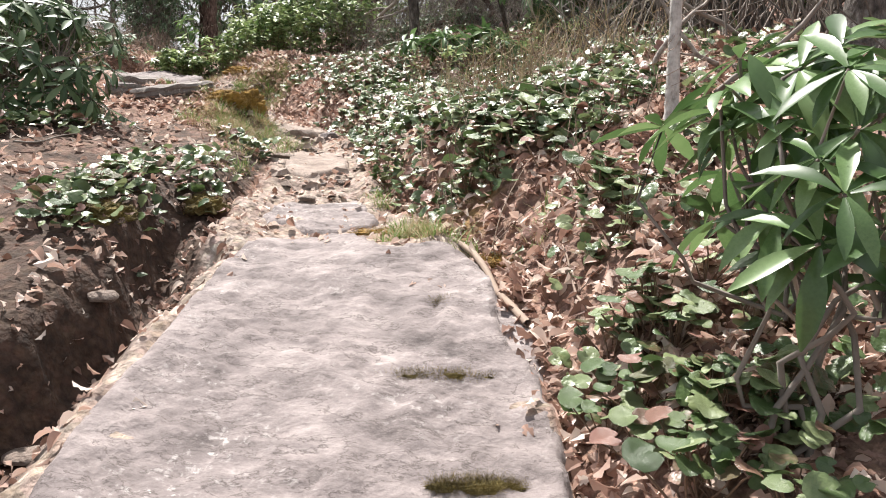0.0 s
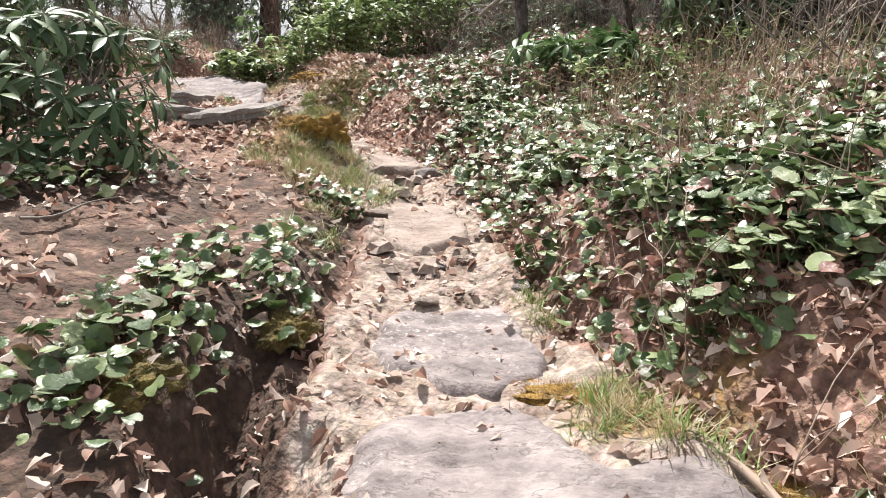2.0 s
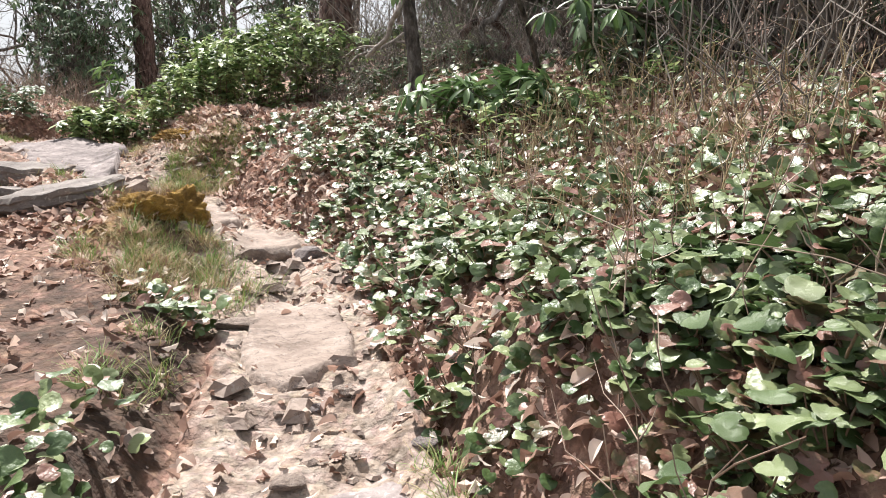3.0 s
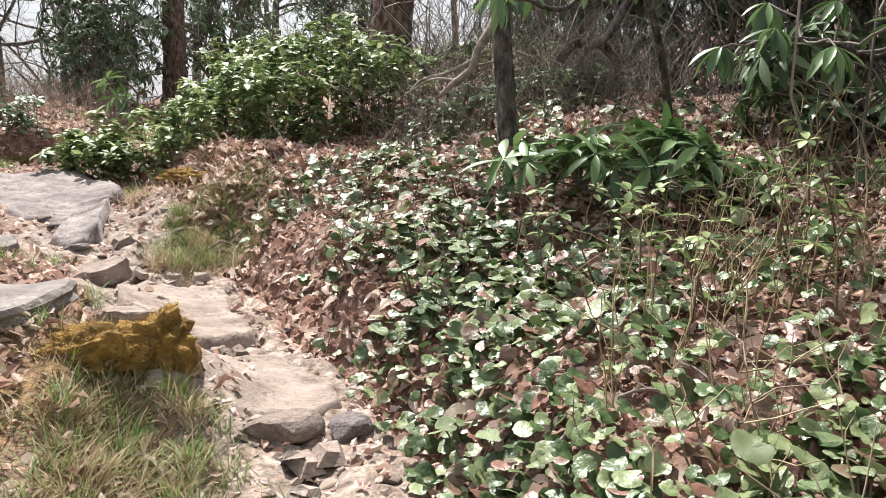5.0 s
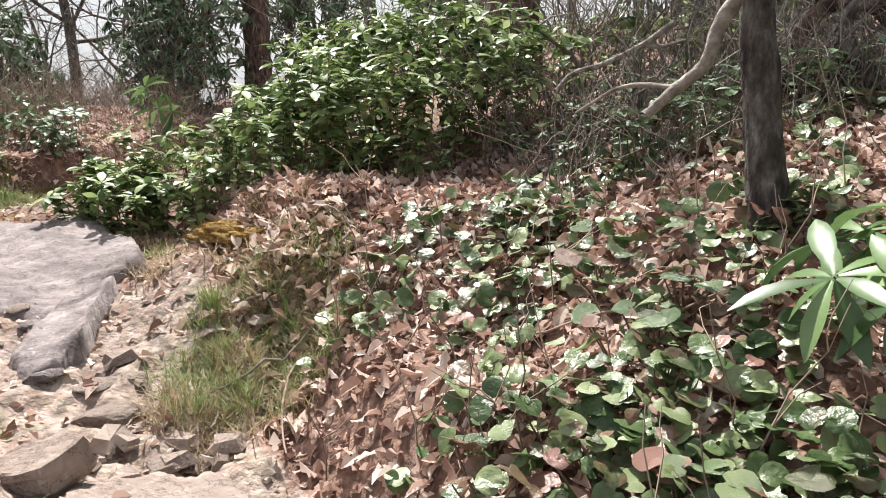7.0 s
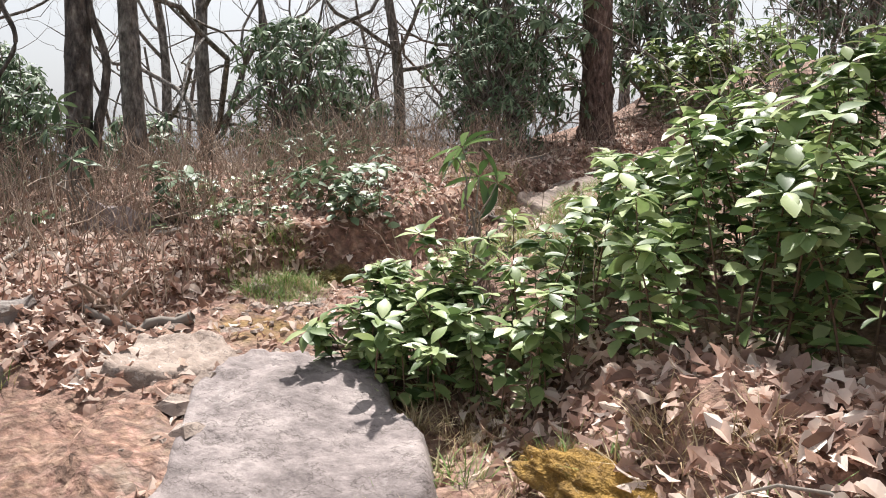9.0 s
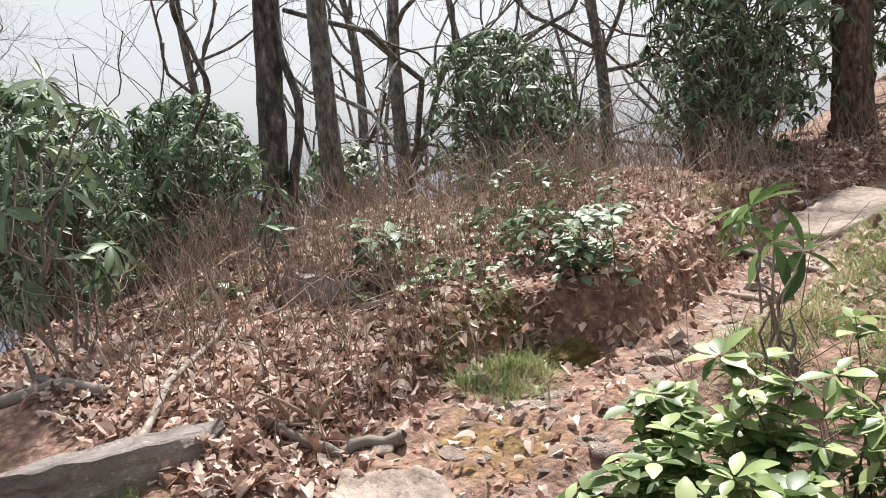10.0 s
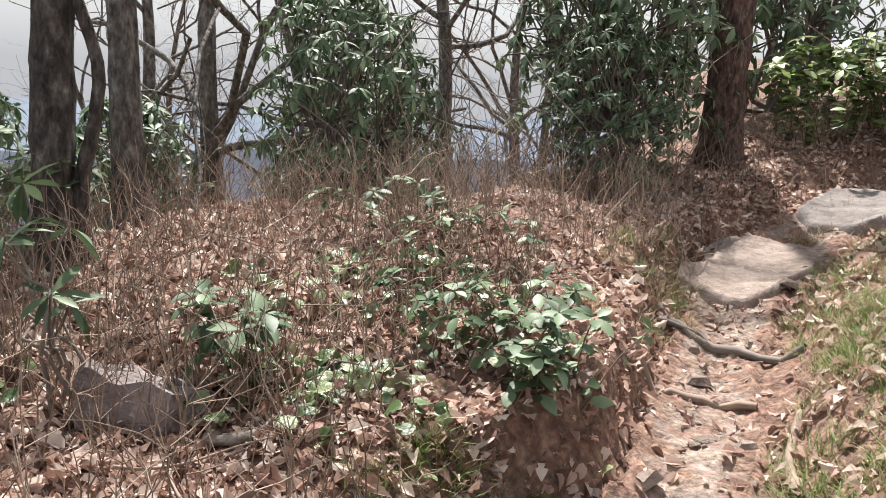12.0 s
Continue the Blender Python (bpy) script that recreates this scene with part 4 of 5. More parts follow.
zt = ground_z(-7.75, 13.35)
crooked("bent_trunk", "bent dark stem curving up beside the oak", [([(-7.82, 13.15, zt - 0.05), (-7.80, 13.17, zt + 0.42), (-7.75, 13.22, zt + 0.72), (-7.73, 13.24, zt + 1.02), (-7.80, 13.17, zt + 1.44), (-7.85, 13.13, zt + 2.16)], 0.042, 0.028)], M_BARK, "trunk")
crooked("oak_limb", "sinuous dark limb drooping from the oak", [([(-7.85, 13.15, zt + 2.10), (-8.15, 12.90, zt + 2.22), (-8.40, 12.70, zt + 1.86), (-8.30, 12.75, zt + 1.44), (-8.22, 12.80, zt + 1.14), (-8.35, 12.70, zt + 0.84)], 0.035, 0.014)], M_BARK, "branch")
BARE = [tree("bare winter tree with crooked limbs at the ridge", -12, 20, 7.5, 0.11, 81, M_BARK_GREY, limbs=13, depth=3, first=0.2, group="bare trees", bow=0.05, limb_len=0.45),
        tree("bare grey winter tree at the ridge", -14, 16, 8.5, 0.12, 82, M_BARK_GREY, limbs=14, depth=3, first=0.2, group="bare trees", bow=0.04, limb_len=0.45),
        tree("slim bare winter tree in the woods", -3, 25, 9, 0.09, 83, M_BARK, limbs=10, depth=3, first=0.25, group="bare trees", bow=0.02, limb_len=0.4)]
rt = np.random.default_rng(84)
for k, (x, y) in enumerate(((-10.5, 16.8), (-13.2, 18.2), (-15.5, 21), (-12.6, 23.5), (-17.5, 17.5), (-16, 13.5), (-13, 12), (-18, 24), (-9.6, 23), (-7.4, 25), (-10.8, 27), (-14.5, 27), (-5.2, 24), (-20, 20),
                            (-6.5, 29), (-2, 23), (0.8, 22), (2.8, 20), (-1.0, 27), (2.5, 26), (4.5, 17.5), (5.5, 14), (6.2, 21), (1.2, 18.2), (3.5, 22.5), (6.5, 10), (7.0, 6.5), (-12.5, 9), (-15, 8), (-9.2, 19.4))):
    at_copy(BARE[k % 3] if x > -4 else BARE[k % 2], x, y, float(rt.uniform(0, 360)), float(rt.uniform(0.75, 1.1)), 0.1)


# ---- brush and undergrowth ----
def stalks(label, patches, height, mat, seed, rad=0.0022, name="brush", branch=0.5, tilt=0.25):
    """Thin dead stalks and saplings, past counting."""
    r = np.random.default_rng(seed)
    g = Geo()
    for n, cx, cy, rx, ry in patches:
        xy = place(n, cx, cy, rx, ry, 0, r)
        z, edge = land(xy[:, 0], xy[:, 1])[:2]
        for (x, y), zz, e in zip(xy, z, edge):
            if e < 0.05:
                continue
            h = height * r.uniform(0.4, 1.2)
            p0 = np.array([x, y, zz - 0.02])
            p1 = p0 + (r.normal(0, tilt) * h, r.normal(0, tilt) * h, h)
            pts = bend(p0, p1, 5, 0.05, r)
            tube(g, pts, np.linspace(rad * 1.4, rad * 0.5, 5), 3)
            if r.uniform() < branch:
                for _ in range(2):
                    q = pts[int(r.integers(1, 4))]
                    tube(g, bend(q, q + (r.normal(0, 0.3) * h, r.normal(0, 0.3) * h, h * r.uniform(0.15, 0.4)), 4, 0.06, r), np.linspace(rad, rad * 0.4, 4), 3)
    return solo(name, g, mat, label, "brush", kind="stuff")


stalks("dense brown dead stalks below the ridge trees", [(900, -7.4, 13.6, 1.9, 1.6), (500, -6.8, 15.6, 1.6, 1.2), (260, -8.6, 12, 1.2, 1.4), (220, -6.3, 12.2, 1.2, 0.8), (200, -4.2, 18.5, 1.5, 1.0), (200, -6, 17, 1.0, 1.0)], 0.5, M_TWIG, 91, 0.003)
stalks("thin bare reddish stems in the leaf litter", [(160, -6, 11.8, 1.4, 0.9), (60, -3.4, 12, 1.2, 0.8), (90, -0.8, 9.6, 1.4, 1.2), (50, 0.75, 6.51, 1.1, 1.8), (40, 0.61, 4.63, 0.8, 0.8)], 0.45, M_TWIG, 92, 0.0028, branch=0.8)
stalks("tangle of bare grey twigs at the back of the bank", [(130, 2.3, 7.44, 1.3, 1.8), (110, 2.7, 10.6, 1.3, 1.6), (150, 0.3, 12.6, 1.6, 1.2), (260, -1, 16.5, 2.5, 2.0), (200, 3.37, 5.61, 1.2, 1.6), (110, -7.5, 17, 1.8, 0.8), (300, 2.5, 14.5, 2.5, 2.0)], 1.3, M_GREYTWIG, 93, 0.005, branch=0.9, tilt=0.45)
stalks("tall thin saplings rising behind the bank", [(26, 2.6, 9, 1.5, 2.3), (40, 0.8, 14, 2.5, 2.0), (24, 2.76, 5.98, 0.9, 1.5)], 3.0, M_GREYTWIG, 94, 0.007, branch=0.9, tilt=0.12, name="saplings")
stalks("fine grey twigs of low bare shrubs under the trees", [(420, -0.3, 11.5, 1.1, 1.0), (200, 0.9, 11.2, 0.9, 0.9), (160, 1.7, 9.9, 0.7, 0.7)], 0.6, M_GREYTWIG, 96, 0.0026, branch=0.95, tilt=0.5)
stalks("straw-coloured dry weeds on the bank", [(90, 0.44, 7.06, 0.7, 1.0), (120, 1, 8.2, 0.8, 0.8), (70, 1.06, 6.15, 0.6, 0.6)], 0.42, M_STRAW, 95, 0.003, branch=0.8)


def galax_patch(patches, seed):
    r = np.random.default_rng(seed)
    g, pet = Geo(), Geo()
    for n, cx, cy, rx, ry, turn in patches:
        n = int(n * 1.3)
        c = place(max(1, n // 9), cx, cy, rx, ry, turn, r)
        xy = c[r.integers(0, len(c), n)] + r.normal(0, 0.085, (n, 2))
        z, edge = land(xy[:, 0], xy[:, 1])[:2]
        ok = edge > -0.06
        xy, z = xy[ok], z[ok]
        k = len(xy)
        h = r.uniform(0.03, 0.13, k)
        pos = np.c_[xy, z + h]
        nrm = unit(np.stack([r.normal(-0.15, 0.6, k), r.normal(-0.6, 0.55, k), np.ones(k)], 1))
        along = np.stack([r.normal(0, 1, k), r.normal(0, 1, k), r.normal(0, 0.2, k)], 1)
        m = frames(pos, along, nrm, r.uniform(0.018, 0.042, k))
        which = r.integers(0, 4, k)
        for q in range(4):
            scatter(g, LEAVES_GALAX[q], m[which == q])
    return solo("galax_bed", g, M_GALAX, "carpet of round glossy evergreen galax leaves", "ground cover", kind="stuff")


galax_patch([
    (260, 0.5, 4.8, 0.42, 0.4, 0), (200, 0.75, 5.5, 0.5, 0.4, 0),
    (150, -0.02, 5.75, 0.22, 0.6, 0), (170, -0.2, 6.45, 0.24, 0.6, 10), (170, -0.5, 7.3, 0.24, 0.6, 15), (120, 0.35, 5.35, 0.35, 0.4, 0),
    (150, 1.04, 2.64, 0.35, 0.75, 0), (110, 1.6, 3.54, 0.5, 0.8, 0), (300, 0.89, 5.12, 0.6, 0.6, 0), (70, 0.28, 5.28, 0.25, 0.5, 0), (110, 0.99, 3.79, 0.4, 0.5, 0), (240, 1.34, 5.14, 0.85, 0.6, 10), (420, 0.61, 6.14, 0.85, 0.8, 20), (520, -0.12, 7.34, 0.62, 1.1, 15), (420, 1.34, 7.06, 0.9, 1.2, 0),
    (420, -0.67, 8.5, 0.5, 0.75, 40), (380, 0.19, 8.4, 0.8, 0.7, 0), (330, -0.75, 9.5, 0.7, 0.6, 30), (150, -1.5, 10.1, 0.5, 0.5, 0), (240, -0.6, 10.7, 0.7, 0.6, 0), (260, 0.5, 10.2, 0.9, 0.8, 0),
    (130, -1.56, 4.23, 0.15, 0.55, 3), (130, -1.43, 5.09, 0.25, 0.5, -5), (80, -1.37, 6.46, 0.2, 0.22, 0), (200, -2.74, 6.03, 0.5, 0.45, 0), (120, -2.47, 4.13, 0.5, 0.5, 0), (60, -2.04, 3.17, 0.3, 0.4, 0),
    (120, -5.9, 12.75, 0.5, 0.3, 10), (90, -6.2, 13.8, 0.6, 0.4, 0), (50, -6.3, 13.3, 0.5, 0.3, 0), (30, -6.9, 11.9, 0.4, 0.3, 0), (40, -5.5, 13.6, 0.3, 0.3, 0), (260, 1.85, 8.9, 0.8, 0.8, 0)], 101)

# single galax plants, the ones that the path passes nearest
STALK = tube(Geo(), bend((0, 0, 0), (0, 1, 0), 5, 0.04), np.linspace(0.02, 0.014, 5), 4).mesh("stalk", M_PEDICEL)
GALAX_SINGLE = [Geo().add(*t).mesh("leaf", M_GALAX_PART) for t in LEAVES_GALAX]


def galax_plant(x, y, seed, n=8):
    r = np.random.default_rng(seed)
    ob = thing("galax_plant", "round glossy galax leaves on thin stalks in leaf litter", "plant", (x, y, ground_z(x, y)), "galax plants")
    g = Geo()
    for k in range(n):
        a, q = r.uniform(0, 6.28), r.uniform(0.02, 0.12)
        p = np.array([math.cos(a) * q, math.sin(a) * q, r.uniform(0.05, 0.15)])
        s = new("stalk", STALK)
        s.parent = ob
        s.matrix_local = Matrix(frames((0, 0, -0.02), p, (1, 0.2, 0), np.array([np.linalg.norm(p) + 0.02]))[0].tolist())
        nrm = unit(np.array([math.cos(a) * 0.45, math.sin(a) * 0.45 - 0.5, 1]) + r.normal(0, 0.2, 3))
        m = frames(p, (math.cos(a), math.sin(a), -0.1), nrm, np.array([r.uniform(0.022, 0.045)]))[0]
        c = new("leaf", GALAX_SINGLE[int(r.integers(0, 4))])
        c.parent = ob
        c.matrix_local = Matrix(m.tolist())
    return ob


PLANTS = [galax_plant(x, y, s, n) for x, y, s, n in ((0.8, 2.43, 1, 9), (0.9, 2.92, 2, 8), (1.11, 3.32, 3, 10), (0.67, 4.35, 4, 5), (-0.33, 7.91, 5, 9))]
rp = np.random.default_rng(103)
for n, cx, cy, rx, ry in ((24, 0.91, 2.53, 0.24, 0.7), (6, 1.1, 3.61, 0.3, 0.5), (26, 0.79, 5.02, 0.5, 0.6), (14, 0.5, 4.75, 0.3, 0.3), (16, 0.06, 6.32, 0.45, 0.8), (16, -0.64, 8.1, 0.35, 0.9), (12, -0.98, 9.3, 0.4, 0.5), (6, -1.56, 4.32, 0.12, 0.5), (8, -1.3, 10.2, 0.5, 0.4)):
    for x, y in place(n, cx, cy, rx, ry, 0, rp):
        if land(np.array([x]), np.array([y]))[1][0] > 0:
            at_copy(PLANTS[int(rp.integers(0, 5))], x, y, float(rp.uniform(0, 360)), float(rp.uniform(0.8, 1.15)), 0)


def litter(patches, seed, name, label, size=(0.03, 0.085), on_path=False, lift=0.012):
    r = np.random.default_rng(seed)
    g = Geo()
    for n, cx, cy, rx, ry in patches:
        n = int(n * 2.1)
        xy = np.stack([r.uniform(cx - rx, cx + rx, n), r.uniform(cy - ry, cy + ry, n)], 1)
        z, edge = land(xy[:, 0], xy[:, 1])[:2]
        ok = (edge > 0.02) | (r.uniform(0, 1, n) < (0.6 if on_path else 0.05))
        xy, z = xy[ok], z[ok]
        k = len(xy)
        pos = np.c_[xy, z + r.uniform(0.004, lift * 2.5, k)]
        nrm = unit(np.stack([r.normal(0, 0.6, k), r.normal(-0.1, 0.6, k), np.ones(k)], 1))
        along = np.stack([r.normal(0, 1, k), r.normal(0, 1, k), r.normal(0, 0.35, k)], 1)
        m = frames(pos, along, nrm, r.uniform(*size, k))
        which = r.integers(0, 3, k)
        for q in range(3):
            scatter(g, LEAF_OAK[q], m[which == q])
    return solo(name, g, M_LITTER, label, "leaves", kind="stuff", smooth=False)


litter([(2600, 0.84, 3.88, 1.0, 1.5), (3400, 0.44, 6.88, 1.5, 1.8), (3600, -0.5, 9.8, 1.6, 1.3), (1500, -0.2, 11.7, 1.3, 0.7), (2400, -2.4, 10.9, 1.3, 0.8), (520, -2.41, 5.18, 1.1, 2.3), (900, 1.21, 1.87, 0.6, 1.2),
        (5200, -6.2, 11.9, 1.6, 1.1), (2600, -6.6, 14, 1.6, 1.2), (2600, -5.4, 16.8, 1.3, 1.4), (1200, -3.4, 14.5, 1.0, 1.5), (1500, -4, 18.5, 1.6, 1.0), (1200, 1.87, 8.6, 1.0, 1.6), (1200, -3.1, 8.3, 1.0, 1.0)],
       111, "leaf_litter", "thick carpet of curled brown oak leaves")
litter([(260, -0.71, 5.18, 0.6, 1.6), (500, -1.48, 8, 0.8, 1.2), (300, -3, 10, 1.0, 0.8), (420, -4.8, 12.6, 0.6, 1.8), (330, -1.05, 3.2, 0.4, 1.6), (160, -4.9, 15, 0.5, 1.0)],
       112, "path_leaves", "scattered small dry leaves on the footpath", (0.03, 0.07), True, 0.006)


def grass(patches, seed, mat, label, length=(0.045, 0.13)):
    r = np.random.default_rng(seed)
    g = Geo()
    for tufts, per, cx, cy, rx, ry in patches:
        for x, y in place(tufts, cx, cy, rx, ry, 0, r):
            xy = np.array([x, y]) + r.normal(0, 0.035, (per, 2))
            z = land(xy[:, 0], xy[:, 1])[0]
            out = r.normal(0, 0.5, (per, 2)) + (xy - (x, y)) * 8
            d = np.c_[out, np.ones(per)]
            m = frames(np.c_[xy, z - 0.005], d, np.c_[-out, np.full(per, 0.4)], r.uniform(*length, per))
            m[:, :3, 0] *= 1.7
            scatter(g, LEAF_GRASS, m)
    return solo("grass", g, mat, label, "grass", kind="stuff")


grass([(9, 60, 0.1, 4.37, 0.2, 0.25), (4, 60, -0.22, 5.28, 0.08, 0.15), (4, 50, 0.48, 4, 0.25, 0.2), (10, 50, -1.26, 7.06, 0.2, 0.5), (8, 45, -1.34, 5.94, 0.15, 0.3), (95, 50, -2.2, 10.1, 0.42, 0.5), (34, 45, -1.61, 7.25, 0.3, 0.5), (16, 50, -2.35, 8.3, 0.4, 0.5),
       (16, 50, -2.95, 8.9, 0.4, 0.4), (14, 50, -5.15, 12.35, 0.22, 0.3), (44, 50, -5.35, 12.55, 0.25, 0.35), (190, 45, -4, 13.8, 0.45, 1.4), (110, 45, -4.15, 15.8, 0.45, 1.1), (70, 45, -3.3, 12.9, 0.4, 0.5), (20, 45, -5.4, 15.6, 0.25, 0.6), (12, 40, -3, 10.9, 0.4, 0.2), (5, 40, -5.4, 10.65, 0.4, 0.08), (18, 40, -1.97, 7.44, 0.3, 0.4)],
      121, M_GRASS, "tufts of fresh green and straw grass")
grass([(20, 45, -2.7, 10.75, 0.5, 0.25), (26, 45, -1.77, 7.34, 0.35, 0.5), (34, 45, -5.35, 15.2, 0.3, 1.0), (40, 45, -4, 14.5, 0.35, 1.8), (24, 40, -3.6, 11.3, 0.5, 0.2), (10, 40, 0.22, 4.42, 0.3, 0.3), (26, 40, -4.6, 17.4, 0.8, 0.6), (60, 40, -2.2, 10, 0.35, 0.55), (30, 40, -1.56, 7.06, 0.25, 0.5)],
      122, M_STRAW, "dry straw-coloured grass tufts")


# ---- moss, stones, deadwood ----
def moss_mound(label, x, y, sx, sy, sz, seed, turn=0, lift=0.0, mat=None):
    """A shaggy cushion: an uneven hummock under short upright fronds."""
    r = np.random.default_rng(seed)
    bm = bmesh.new()
    bmesh.ops.create_icosphere(bm, subdivisions=5, radius=1)
    for v in bm.verts:
        p = v.co.copy()
        k = 1 + 0.42 * noise.noise(p * 1.4 + Vector((seed, 0, 0))) + 0.3 * noise.noise(p * 3.3 + Vector((0, seed, 0))) + 0.14 * noise.noise(p * 9) + 0.07 * noise.noise(p * 23)
        v.co = (p.x * k * sx, p.y * k * sy, max(p.z, -0.4) * k * sz)
    bm.normal_update()
    co = np.array([v.co[:] for v in bm.verts])
    nm = np.array([v.normal[:] for v in bm.verts])
    me = bpy.data.meshes.new("cushion")
    bm.to_mesh(me)
    bm.free()
    mat = mat or M_MOSS
    me.materials.append(mat)
    for p in me.polygons:
        p.use_smooth = True
    ob = thing("moss_mound", label, "moss", (x, y, ground_z(x, y) - 0.1 * sz + lift))
    ob.rotation_euler[2] = radians(turn)
    part("cushion", me, mat, ob)
    n = 4200
    i = r.choice(np.nonzero(co[:, 2] > -0.3 * sz)[0], n)
    pos = co[i] + r.normal(0, 0.004, (n, 3))
    g = scatter(Geo(), LEAF_GRASS, frames(pos, nm[i] + r.normal(0, 0.55, (n, 3)) + (0, 0, 0.3), r.normal(0, 1, (n, 3)), r.uniform(0.012, 0.034, n)))
    tagged(part("fronds", g, mat, ob), kind="stuff")
    return ob


moss_mound("golden brown moss cushion over a buried rock", -1.74, 7.88, 0.15, 0.13, 0.15, 3, 20)
moss_mound("dark golden moss cushion at the foot of the rock", -1.9, 7.7, 0.17, 0.11, 0.1, 4, 20)
moss_mound("moss cushion on the gully bank", -1.44, 4.18, 0.12, 0.16, 0.06, 5, mat=M_MOSS_DULL)
moss_mound("moss cushion on the gully bank", -1.16, 4.85, 0.09, 0.16, 0.06, 6, mat=M_MOSS_DULL)
moss_mound("yellowish moss on the gully bank", -5.16, 12.95, 0.1, 0.16, 0.09, 7, mat=M_MOSS_DULL)
moss_mound("flat golden moss beside the grass", -2.65, 10.85, 0.26, 0.1, 0.06, 8, -20)
moss_mound("thin dark moss streak on the bedrock", 0.23, 2.88, 0.16, 0.03, 0.014, 11, 5, lift=0.03, mat=M_MOSS_DULL)
moss_mound("thin dark moss streak on the bedrock", 0.35, 2.35, 0.12, 0.03, 0.014, 12, 5, lift=0.03, mat=M_MOSS_DULL)
moss_mound("thin dark moss streak on the bedrock", 0.25, 3.41, 0.07, 0.05, 0.014, 13, lift=0.03, mat=M_MOSS_DULL)
moss_mound("low golden moss beside the bedrock", 0.45, 4, 0.13, 0.1, 0.03, 9)
moss_mound("low golden moss in the trodden path", -0.09, 4.56, 0.16, 0.12, 0.02, 10)


def ledge(label, x, y, z, sx, sy, sz, turn, tilt, seed, mat):
    """A broken flat rock plate with stepped edges."""
    bm = bmesh.new()
    r = np.random.default_rng(seed)
    k = 13
    ang = np.linspace(0, 2 * math.pi, k, endpoint=False)
    rad = r.uniform(0.75, 1.05, k)
    rings = []
    for h, s in ((-0.5, 0.9), (-0.2, 1.02), (0.1, 0.97), (0.25, 1.0), (0.48, 0.95), (0.5, 0.86)):
        rings.append([bm.verts.new((math.cos(a) * q * s * sx * (1 + r.normal(0, 0.02)), math.sin(a) * q * s * sy * (1 + r.normal(0, 0.02)), h * sz + r.normal(0, 0.03) * sz)) for a, q in zip(ang, rad)])
    for a, b in zip(rings, rings[1:]):
        for i in range(k):
            bm.faces.new((a[i], a[(i + 1) % k], b[(i + 1) % k], b[i]))
    bm.faces.new(rings[-1])
    bm.faces.new(rings[0][::-1])
    bmesh.ops.triangulate(bm, faces=[f for f in bm.faces if len(f.verts) > 4])
    bmesh.ops.subdivide_edges(bm, edges=bm.edges[:], cuts=2, use_grid_fill=True)
    for v in bm.verts:
        v.co.z += sz * 0.16 * noise.noise(v.co * 9 + Vector((seed, 0, 0)))
        v.co.x += 0.012 * noise.noise(v.co * 20)
    me = bpy.data.meshes.new("rock_plate")
    bm.to_mesh(me)
    bm.free()
    me.materials.append(mat)
    ob = tagged(new("rock_plate", me), label, "rock", "rock plates")
    ob.matrix_world = pose(x, y, z, tilt[0], tilt[1], turn)
    return ob


ledge("long grey layered rock edging the leaf litter", -5.52, 10.72, ground_z(-5.52, 10.72) + 0.05, 0.46, 0.15, 0.17, 76, (-8, 0), 8, M_ROCK_DARK)
ledge("low grey layered rock edging the trail", -5.12, 10.38, ground_z(-5.12, 10.38) + 0.02, 0.34, 0.09, 0.12, 72, (-6, 0), 9, M_ROCK_DARK)
ledge("flat grey rock plate jutting over the bank", -2.42, 7.82, ground_z(-2.42, 7.82) + 0.04, 0.4, 0.25, 0.1, 24, (4, -10), 1, M_ROCK_DARK)
ledge("dark flat rock plate beside the path", -3.08, 8.78, ground_z(-3.08, 8.78) + 0.04, 0.34, 0.2, 0.13, 10, (5, 3), 2, M_ROCK_DARK)
ledge("small flat rock beside the path", -2.9, 7.95, ground_z(-2.9, 7.95) + 0.05, 0.25, 0.2, 0.12, 60, (3, 5), 3, M_ROCK_DARK)
ledge("upright tan rock wedged in the trail", -2.5, 9.08, ground_z(-2.5, 9.08) + 0.05, 0.14, 0.1, 0.12, 30, (10, -12), 4, M_ROCK_TAN)
ledge("broken tan rock in the trail", -2.15, 8.55, ground_z(-2.15, 8.55) + 0.03, 0.14, 0.11, 0.1, 50, (0, 8), 5, M_ROCK_TAN)
ledge("weathered boulder half buried in leaves", -6.48, 12.36, ground_z(-6.48, 12.36) + 0.05, 0.27, 0.17, 0.2, 25, (-14, 10), 6, M_ROCK)
ledge("low rock in the leaf litter up the slope", -5.85, 17.1, ground_z(-5.85, 17.1) + 0.04, 0.24, 0.16, 0.14, 25, (0, 4), 7, M_ROCK_DARK)
